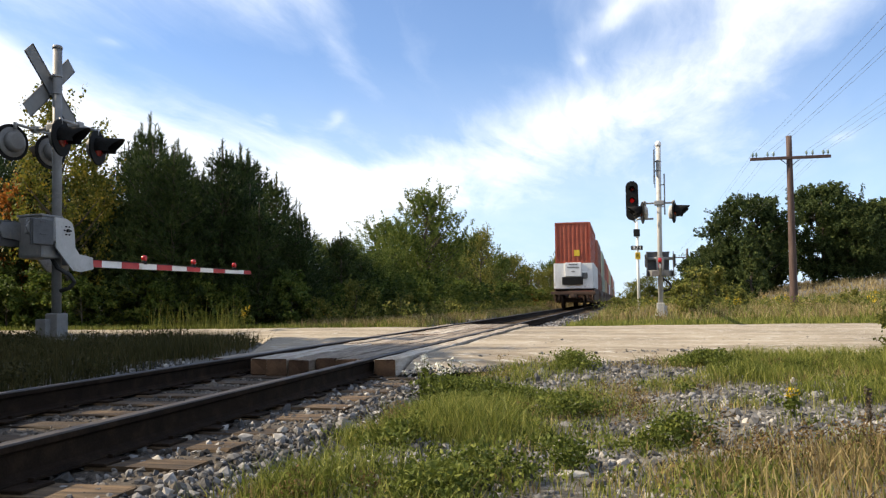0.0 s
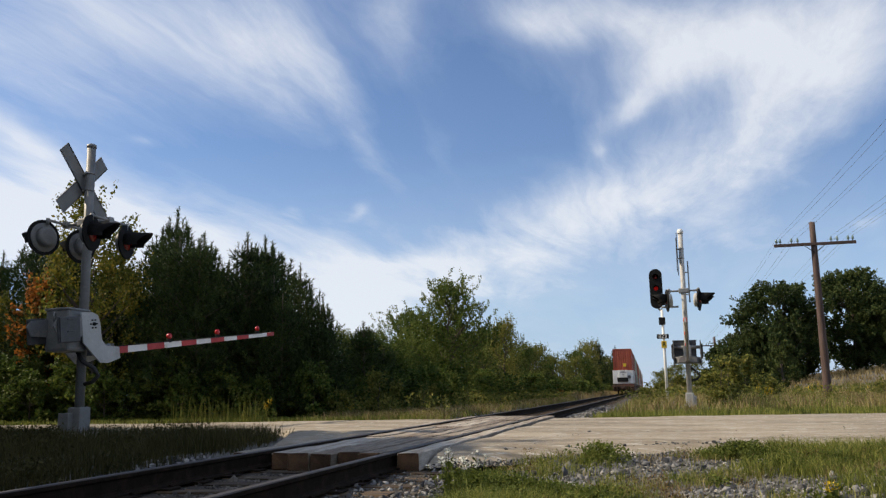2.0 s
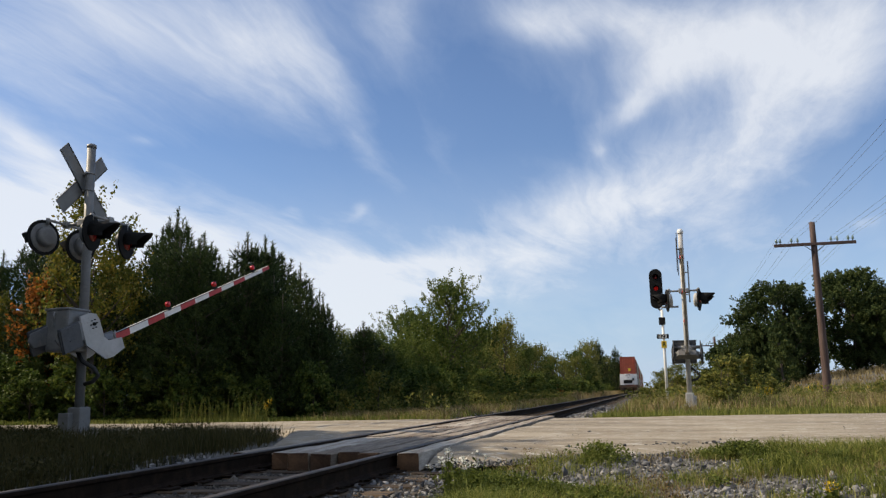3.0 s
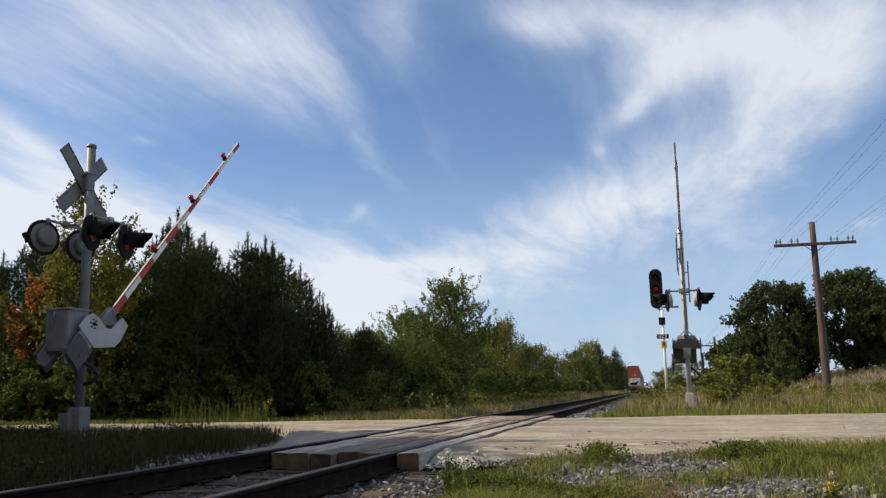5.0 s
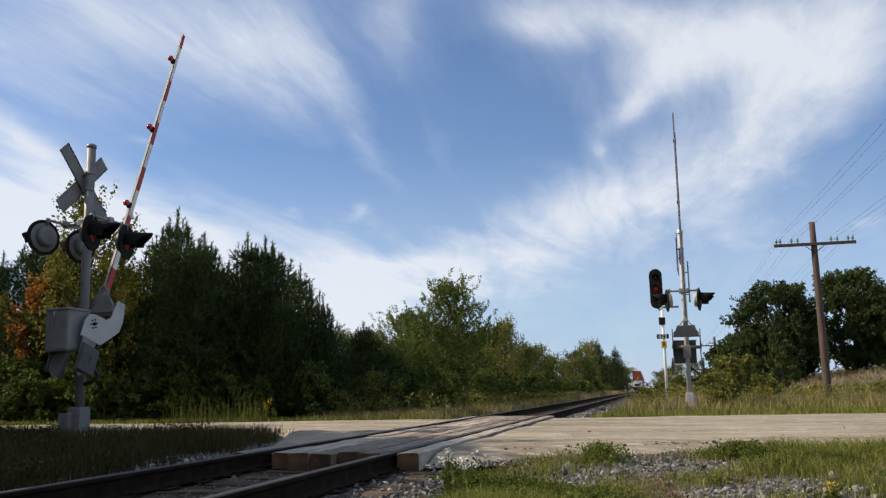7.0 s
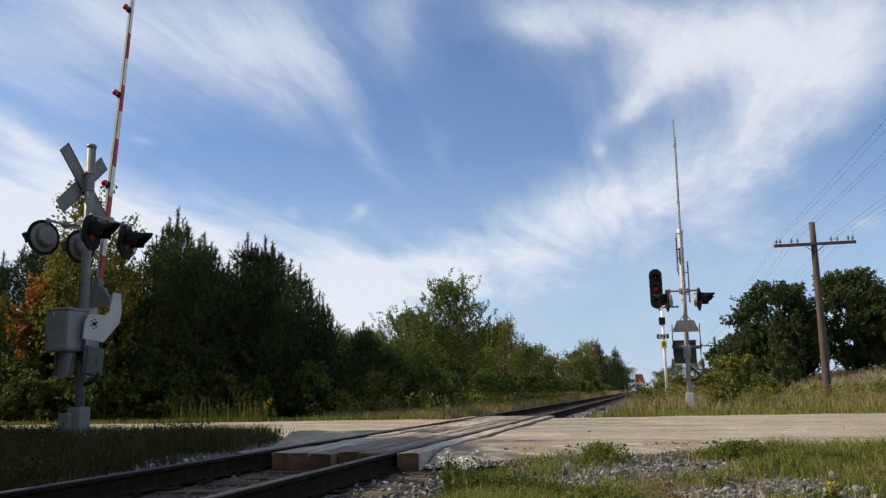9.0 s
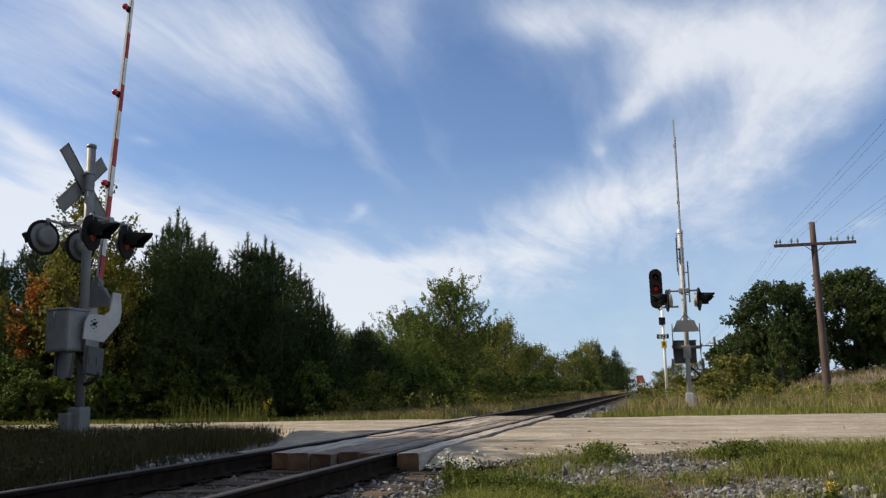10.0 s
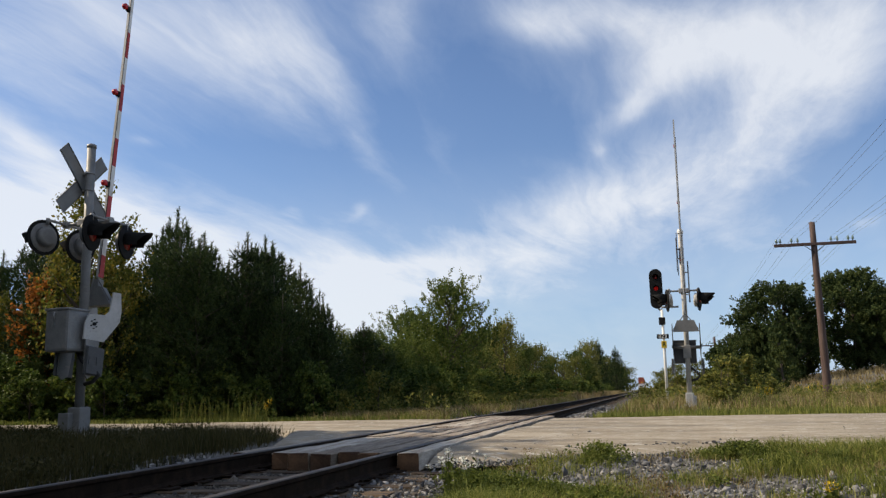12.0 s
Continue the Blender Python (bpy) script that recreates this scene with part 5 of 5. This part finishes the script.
# ---------------------------------------------------------------- grass, weeds and gravel
def blades(name, spots, tall, wide, mat, label, seed, per=14, spread=0.10, lean=0.45, thin=False):
    """Tufts of bent grass blades, joined. spots: (x, y, vigour) rows."""
    rng = np.random.default_rng(seed)
    s = np.asarray(spots)
    base = np.array([(x, y, land(x, y) - 0.02) for x, y, _ in s])
    n = len(s) * per
    p = np.repeat(base, per, axis=0)
    p[:, :2] += rng.normal(0, spread, (n, 2))
    h = tall * np.repeat(s[:, 2], per) * rng.uniform(0.45, 1.25, n)
    a = rng.uniform(0, 2 * np.pi, n)
    out = np.stack([np.cos(a), np.sin(a), np.zeros(n)], axis=1) * (h * rng.uniform(0.05, 1, n) * lean)[:, None]
    t = rng.uniform(0, np.pi, n)
    side = np.stack([np.cos(t), np.sin(t), np.zeros(n)], axis=1) * (wide * rng.uniform(0.6, 1.3, n))[:, None]
    up = np.zeros((n, 3))
    up[:, 2] = h
    if thin:
        v = np.stack([p - side, p + side, p + up + out], axis=1).reshape(-1, 3)
        f = (np.arange(n)[:, None] * 3 + (0, 1, 2)).tolist()
    else:
        mid = p + up * 0.6 + out * 0.35
        v = np.stack([p - side, p + side, mid + side * 0.8, mid - side * 0.8, p + up * 0.97 + out], axis=1).reshape(-1, 3)
        i = np.arange(n)[:, None] * 5
        f = np.concatenate([i + (0, 1, 2), i + (0, 2, 3), i + (3, 2, 4)]).tolist()
    ob = new(name, cloud_mesh(name, v.tolist(), f, mat))
    return tagged(ob, label, "grass", kind="stuff")


def leafy(name, spots, tall, size, mat, label, seed, per=26, spread=0.09, kind="weeds"):
    """Low weeds: small leaves round short stems, joined."""
    rng = np.random.default_rng(seed)
    centres, count = [], 0
    for x, y, q in spots:
        z = land(x, y)
        for k in range(5):
            centres.append((x + rng.normal(0, spread), y + rng.normal(0, spread), z + tall * q * rng.uniform(0.1, 1.0)))
    v, f = spray(centres, per // 5, (spread, spread, tall * 0.28), size, rng, droop=-0.3, long=1.5)
    return tagged(new(name, cloud_mesh(name, v.tolist(), f.tolist(), mat)), label, kind, kind="stuff")


def scatter(count, x0, x1, y0, y1, keep, seed):
    """Random spots in a field; keep(x, y) gives the vigour, zero for none."""
    rng = np.random.default_rng(seed)
    out = []
    for x, y, u in zip(rng.uniform(x0, x1, count), rng.uniform(y0, y1, count), rng.uniform(0, 1, count)):
        k = keep(x, y)
        if k > 0 and u < k:
            out.append((x, y, 0.55 + 0.6 * min(1, k)))
    return out


def patch(x, y, scale, seed):
    return noise.noise((x * scale, y * scale, seed))


BARE = [(-0.32, 4.15, 0.50, 0.55), (-0.90, 7.0, 0.60, 0.6), (0.70, 6.4, 0.85, 0.7), (-1.15, 8.9, 0.8, 0.6), (0.35, 5.2, 0.9, 0.35), (1.3, 4.9, 0.7, 0.45), (-0.1, 7.9, 0.9, 0.5)]
# clumps of broad-leaved weeds and of russet weeds: x, y, spread
LUSH = [(-0.66, 3.5, 0.16), (-0.75, 3.1, 0.12), (-1.20, 6.45, 0.28), (-1.85, 7.35, 0.22), (-1.60, 6.9, 0.22), (-1.0, 5.3, 0.16), (-0.62, 8.3, 0.16), (0.74, 8.6, 0.22), (-1.3, 4.3, 0.13), (-0.35, 3.9, 0.10), (0.2, 4.6, 0.12), (-0.5, 5.7, 0.14)]
REDDISH = [(0.04, 5.4, 0.20), (0.94, 3.95, 0.18), (-0.15, 6.6, 0.18), (0.4, 3.7, 0.14), (1.5, 4.3, 0.2), (-1.5, 4.75, 0.15), (0.55, 4.6, 0.12)]


def bare(x, y):
    """Share of open gravel, one where nothing grows."""
    b = max(math.exp(-((x - a) / c) ** 2 - ((y - e) / d) ** 2) for a, e, c, d in BARE)
    return min(1, 1.25 * b * (1 + 0.8 * patch(x, y, 2.2, 51)))


def clumped(x, y, clumps):
    """One in the middle of a clump, nothing outside."""
    return max(math.exp(-((x - a) ** 2 + (y - b) ** 2) / r ** 2) for a, b, r in clumps)


def near_green(x, y):
    """Lush where the ground is damp: by the ballast's foot and towards the road on the sunny side."""
    if y > road_near(x) - 0.35 or x < -1.75:
        return 0
    lush = 1.0 * ease(0.3, 1.8, x) * ease(4.8, 6.6, y) + 0.9 * math.exp(-((x + 1.0) / 0.55) ** 2) * (0.6 + 0.4 * ease(3, 4, y)) + 0.30
    return max(0, lush * (0.15 + 1.3 * max(0, patch(x, y, 1.4, 4) + 0.25)) * (1 - bare(x, y)))


def near_dry(x, y):
    if y > road_near(x) - 0.2 or x < -1.9:
        return 0
    return max(0, (0.30 + 0.55 * ease(-0.2, 0.8, x) * (1 - ease(3.2, 4.6, y)) + 0.9 * patch(x, y, 1.2, 9)) * (1 - 0.85 * bare(x, y)))


def verge_left(x, y):
    if y > road_near(x) - 0.15 or x > TRACK_X - 2.1 - 0.25 * patch(x, y, 1, 2):
        return 0
    return 0.85 + 0.3 * patch(x, y, 0.8, 1)


def verge_far(x, y):
    d = y - road_far(max(-30, min(30, x)))
    if d < 0.15 or abs(x - track_x(y)) < 2.0:
        return 0
    return 1.0 - 0.6 * ease(1.2, 3.5, d)


def field_dry(x, y):
    d = y - road_far(max(-30, min(30, x)))
    if d < 2.2 or x < track_x(y) + 2.2 or math.hypot(x - 0.9, y - 25.2) < 1.3:
        return 0
    return ease(1.5, 2.8, d) * (0.75 + 0.5 * patch(x, y, 0.25, 7))


def left_dry(x, y):
    d = y - road_far(max(-30, min(30, x)))
    if d < 0.8 or x > track_x(y) - 2.0 or x < -8.6:
        return 0
    return 0.7 + 0.4 * patch(x, y, 0.4, 3)


def build_plants():
    blades("grass", scatter(22000, -1.9, 7, 1.6, 10.5, near_green, 1), 0.19, 0.0030, GRASS, "tufts of green grass in gravelly soil", 1, per=20, spread=0.065, lean=0.85)
    blades("dry_grass", scatter(9500, -1.9, 7, 1.4, 10.5, near_dry, 2), 0.14, 0.003, DRY_GRASS, "straw-coloured dry grass in gravel", 2, per=10, spread=0.06, lean=0.7)
    leafy("russet_weeds", scatter(900, -1.7, 6, 1.5, 9, lambda x, y: near_dry(x, y) * 0.7 * (patch(x, y, 0.8, 21) > -0.05), 3), 0.17, 0.011, RUSSET, "russet seed-headed weeds in gravel", 3, per=90, spread=0.05)
    leafy("russet_weeds", scatter(2600, -1.8, 2.4, 3.0, 7.4, lambda x, y: 0.9 * clumped(x, y, REDDISH), 33), 0.21, 0.012, RUSSET, "clumps of reddish-brown weeds in gravel", 33, per=45, spread=0.05)
    leafy("green_weeds", scatter(5000, -1.7, 6, 1.6, 9.6, lambda x, y: near_green(x, y) * (patch(x, y, 1.3, 14) > 0.05), 4), 0.11, 0.022, WEED, "low broad-leaved green weeds", 4, per=45, spread=0.07)
    leafy("green_weeds", scatter(9000, -2.1, 1.4, 2.6, 10.0, lambda x, y: clumped(x, y, LUSH), 26), 0.15, 0.019, WEED, "lush clumps of broad-leaved green weeds", 26, per=90, spread=0.06)
    blades("verge_grass", scatter(6000, -16, -5.2, 3.0, 13.2, verge_left, 5), 0.22, 0.005, SHADE_TONED_VERGE, "green grass beside the track and signal, darkened for shade", 5, per=9, spread=0.09)
    blades("verge_weeds", scatter(5000, -16, -5.2, 3.0, 13.2, verge_left, 25), 0.28, 0.004, SHADE_TONED_VERGE, "seeded weeds beside the track and signal, darkened for shade", 25, per=8, spread=0.09, lean=0.7)
    leafy("verge_weeds", scatter(1200, -15, -5.4, 4.0, 12.6, lambda x, y: verge_left(x, y) * (patch(x, y, 0.6, 31) > 0.15), 6), 0.24, 0.035, SHADE_TONED_VERGE, "leafy weeds beside the signal, darkened for shade", 6, per=30, spread=0.10)
    blades("verge_grass", scatter(17000, -24, 16, 16, 26, verge_far, 7), 0.17, 0.009, GRASS, "green mown grass along the road's far edge", 7, per=9, spread=0.12)
    blades("field_grass", scatter(7000, -1.2, 30, 21, 46, field_dry, 8), 0.38, 0.008, DRY_GRASS, "tall straw-coloured grass in the field", 8, per=9, spread=0.16, lean=1.0)
    blades("field_grass", scatter(6000, -1.2, 60, 44, 100, field_dry, 9), 0.45, 0.03, DRY_GRASS, "far straw-coloured field grass", 9, per=7, spread=0.3, lean=0.35, thin=True)
    blades("field_weeds", scatter(8000, -1.2, 30, 21, 60, lambda x, y: field_dry(x, y) * 0.7 * (patch(x, y, 0.3, 17) > -0.25), 10), 0.42, 0.012, GRASS, "green and olive weeds in the field", 10, per=8, spread=0.16, lean=0.6)
    blades("trackside_grass", scatter(5000, -8.6, -5.2, 18, 60, left_dry, 11), 0.30, 0.008, DRY_GRASS, "dry grass between track and wood", 11, per=8, spread=0.13)
    blades("trackside_grass", scatter(3500, -8.8, -5.2, 18, 60, left_dry, 12), 0.26, 0.009, GRASS, "green grass between track and wood", 12, per=8, spread=0.13)
    blades("trackside_grass", scatter(2600, -8.2, -5.2, 60, 200, left_dry, 13), 0.6, 0.035, DRY_GRASS, "far dry grass beside the track", 13, per=6, spread=0.3, thin=True)
    blades("trackside_grass", scatter(2600, -1.3, 4, 60, 220, field_dry, 14), 0.8, 0.035, DRY_GRASS, "far dry grass beside the track", 14, per=6, spread=0.3, thin=True)
    leafy("trackside_weeds", scatter(700, -9.4, -5.4, 18.6, 60, lambda x, y: 0.9 * (patch(x, y, 0.5, 61) > 0.02) * (left_dry(x, y) > 0), 21), 0.55, 0.06, OLIVE_LEAF, "olive weeds between track and wood", 21, per=40, spread=0.16)
    leafy("field_weeds", scatter(900, -1.0, 24, 23.5, 50, lambda x, y: 0.9 * (patch(x, y, 0.3, 63) > 0.0) * (field_dry(x, y) > 0), 22), 0.55, 0.06, OLIVE_LEAF, "olive leafy weeds in the field", 22, per=40, spread=0.18)
    # reeds at the wood's edge
    blades("reeds", [(-10.4 + 0.9 * math.sin(i * 2.4), 17.6 + 0.35 * math.cos(i * 1.7), 0.7 + 0.3 * math.sin(i)) for i in range(46)], 0.85, 0.006, OLIVE_LEAF, "tall upright reeds at the wood's edge", 15, per=7, spread=0.20, lean=0.5)
    # goldenrod
    gold = scatter(190, -1, 26, 23.4, 50, lambda x, y: field_dry(x, y) * (patch(x, y, 0.35, 27) > 0.05), 16) + scatter(60, -14, -5.6, 17.5, 26, lambda x, y: 0.35 * verge_far(x, y), 17)
    rng = np.random.default_rng(18)
    v, f = spray([(x + rng.normal(0, .12), y, land(x, y) + 0.55 * q + rng.normal(0, .06)) for x, y, q in gold for _ in range(3)], 14, (0.07, 0.07, 0.10), 0.05, rng)
    tagged(new("goldenrod", cloud_mesh("goldenrod", v.tolist(), f.tolist(), GOLD)), "yellow goldenrod blooms in the field and verge", "flowers", kind="stuff")
    leafy("goldenrod_leaves", gold, 0.55, 0.08, WEED, "leafy goldenrod stalks", 19, per=40, spread=0.12, kind="weeds")


def flower_clump(name, x, y, tall, wide, count, mat, label, seed):
    """A flowering plant: stems, leaves and small blooms."""
    rng = np.random.default_rng(seed)
    plant_ob = empty(name, pose(x, y, land(x, y) - 0.02), label, "flowers")
    bm, heads, mids = bmesh.new(), [], []
    for k in range(count):
        a, r = rng.uniform(0, 6.28), wide * math.sqrt(rng.uniform(0, 1))
        h = tall * rng.uniform(0.7, 1.05)
        tip = Vector((r * math.cos(a), r * math.sin(a), h))
        tube(bm, [(0.2 * tip.x, 0.2 * tip.y, 0), (0.7 * tip.x, 0.7 * tip.y, h * 0.6), tip], [0.004, 0.003, 0.002], 4, caps=False)
        heads.append(tip)
        mids += [Vector((0.6 * tip.x, 0.6 * tip.y, h * q)) for q in (0.25, 0.5, 0.75)]
    part("stems", bm, WEED, plant_ob)
    v, f = spray([h[:] for h in heads], 11, (0.035, 0.035, 0.022), 0.021, rng)
    ob = tagged(new("blossom", cloud_mesh("blossom", v.tolist(), f.tolist(), mat)), kind="stuff")
    ob.parent = plant_ob
    v, f = spray([h[:] for h in mids], 6, (0.05, 0.05, 0.06), 0.028, rng, long=1.6)
    ob = tagged(new("leaves", cloud_mesh("leaves", v.tolist(), f.tolist(), WEED)), kind="stuff")
    ob.parent = plant_ob


def seed_head(x, y, tall):
    ob = empty("dock_stalk", pose(x, y, land(x, y) - 0.02), "dark brown dock seed stalk in the gravel", "weed")
    bm = bmesh.new()
    tube(bm, [(0, 0, 0), (0.01, 0, tall * 0.6), (0.0, 0.0, tall)], 0.004, 5)
    part("stalk", bm, RUSSET, ob)
    rng = np.random.default_rng(5)
    v, f = spray([(0, 0, tall * q) for q in np.linspace(0.55, 1.0, 9)], 22, (0.018, 0.018, 0.03), 0.014, rng)
    me = tagged(new("seed_cluster", cloud_mesh("seed_cluster", v.tolist(), f.tolist(), BARK)), kind="stuff")
    me.parent = ob


def build_gravel():
    def shoulder(rng):
        x, y = rng.uniform(-2.55, -0.55), rng.uniform(0.8, DECK0 + 0.3)
        d = x - TRACK_X
        if rng.uniform() > (0.12 + 0.88 * ease(1.30, 1.55, d)) * (1 - 0.8 * ease(1.9, 2.8, d)):
            return None
        return (x, y, max(bed_height(x, y), land(x, y)))

    def between(rng):
        x, y = TRACK_X + rng.uniform(-0.66, 0.66), rng.uniform(1.0, DECK0)
        return (x, y, -0.212)

    def open_patch(rng):
        x, y = rng.uniform(-2.0, 3.0), rng.uniform(2.6, 9.6)
        return (x, y, land(x, y) - 0.006) if y < road_near(x) + 0.3 and x > -1.7 - 0.3 * rng.uniform() and rng.uniform() < bare(x, y) - 0.10 else None

    def by_ties(rng):
        return (TRACK_X + rng.uniform(0.80, 1.50), rng.uniform(0.8, DECK0), -0.208)

    def left_side(rng):
        x, y = TRACK_X - rng.uniform(0.85, 2.3), rng.uniform(3.0, DECK0 + 1.2)
        return (x, y, max(bed_height(x, y), land(x, y)))

    def loose(rng):
        x, y = rng.uniform(-1.4, 4.5), rng.uniform(1.8, 9.2)
        if y > road_near(x) + 0.4 or rng.uniform() > 0.30 + 1.0 * bare(x, y):
            return None
        return (x, y, land(x, y) - 0.005)

    def far_bed(rng):
        y = rng.uniform(DECK1, 40)
        x = track_x(y) + rng.choice((-1, 1)) * rng.uniform(0.9, 2.2)
        return (x, y, max(bed_height(x, y), land(x, y)))

    def on_road(rng):
        x, y = rng.uniform(-2.2, 7), 0
        y = road_near(x) + rng.exponential(1.0) - 0.5
        return (x, y, -0.05 if y > road_near(x) + 0.5 else -0.12)

    stones("ballast_stones", 17000, shoulder, 0.0185, STONE, "grey crushed stone ballast beside the rail", 1)
    stones("ballast_stones", 8000, between, 0.0145, BROWN_STONE, "dark brown crushed stone ballast between the rails", 2)
    stones("ballast_stones", 6500, left_side, 0.022, STONE, "grey crushed stone ballast on the shaded shoulder", 3)
    stones("open_gravel", 11000, open_patch, 0.022, STONE, "coarse grey crushed stone in open patches", 8)
    stones("tie_gravel", 4500, by_ties, 0.012, BROWN_STONE, "dark small ballast between the tie ends", 7)
    stones("loose_gravel", 26000, loose, 0.0125, STONE, "loose grey gravel among the weeds", 4)
    stones("ballast_stones", 2500, far_bed, 0.035, STONE, "grey ballast beyond the crossing", 5)
    stones("road_gravel", 7000, on_road, 0.013, STONE, "loose stones along the road's edge", 6)


build_plants()
flower_clump("aster_plant", -1.74, 6.55, 0.42, 0.17, 12, PETAL, "white aster flowers beside the track", 1)
flower_clump("aster_plant", -1.45, 6.3, 0.38, 0.12, 7, PETAL, "white aster flowers beside the track", 2)
flower_clump("goldenrod_plant", 0.95, 5.3, 0.19, 0.06, 4, GOLD, "small yellow goldenrod in the gravel", 3)
seed_head(1.12, 4.3, 0.30)


def pale_stone(x, y, s, turn, seed):
    rng = random.Random(seed)
    bm = bmesh.new()
    bmesh.ops.create_icosphere(bm, subdivisions=2, radius=1)
    for v in bm.verts:
        v.co = Vector((v.co.x * s, v.co.y * s * 0.55, v.co.z * s * 0.28)) * rng.uniform(0.85, 1.12)
    ob = part("pale_stone", bm, CONCRETE, at=pose(x, y, land(x, y) + s * 0.12, 0, 0, turn))
    tagged(ob, "pale flat stone lying in the gravel", "stone", "pale stones")


for spec in ((0.02, 4.55, 0.04, 20, 1), (-0.22, 4.35, 0.065, 60, 2), (-0.28, 3.72, 0.075, 10, 3), (0.35, 4.5, 0.06, 80, 4)):
    pale_stone(*spec)
build_gravel()


# ---------------------------------------------------------------- what moves
# seconds and degrees by which each arm has risen
LEFT_SWING = [(0.0, 0.27), (1.5, 0.27), (1.6, 0.8), (2.0, 6.5), (2.5, 13.3), (3.0, 20.1), (3.5, 26.8), (4.0, 33.3), (4.8, 43.5), (5.5, 52.05), (6.0, 58.0), (6.5, 63.9), (7.0, 69.9),
              (7.5, 75.8), (8.0, 81.2), (8.4, 83.4), (8.8, 83.9), (9.2, 84.1), (12.0, 84.2)]
RIGHT_SWING = [(0.0, 0.0), (1.5, 0.0), (1.6, 0.5), (2.0, 6.1), (2.5, 13.1), (3.0, 20.2), (3.5, 27.2), (4.0, 34.3), (4.5, 41.9), (5.0, 48.8), (5.5, 55.3), (6.0, 61.7), (6.5, 68.0), (7.0, 74.4),
               (7.5, 80.7), (8.0, 86.5), (8.4, 88.9), (8.8, 89.5), (9.2, 89.8), (12.0, 90.0)]


def motions():
    walk(left_arm, [(t, pose(0, -0.07, 1.837, a, 0, 0)) for t, a in LEFT_SWING])
    walk(right_arm, [(t, pose(0, 0, 1.89, -a, 0, 0)) for t, a in RIGHT_SWING])
    for thing, y, z in train:
        walk(thing, [(t, track_at(TRAIN_START + TRAIN_SPEED * t + y, 0, z)) for t in (0.0, 4.0, 8.0, 12.0)])


TRAIN_START, TRAIN_SPEED = 56.0, 27.6
motions()
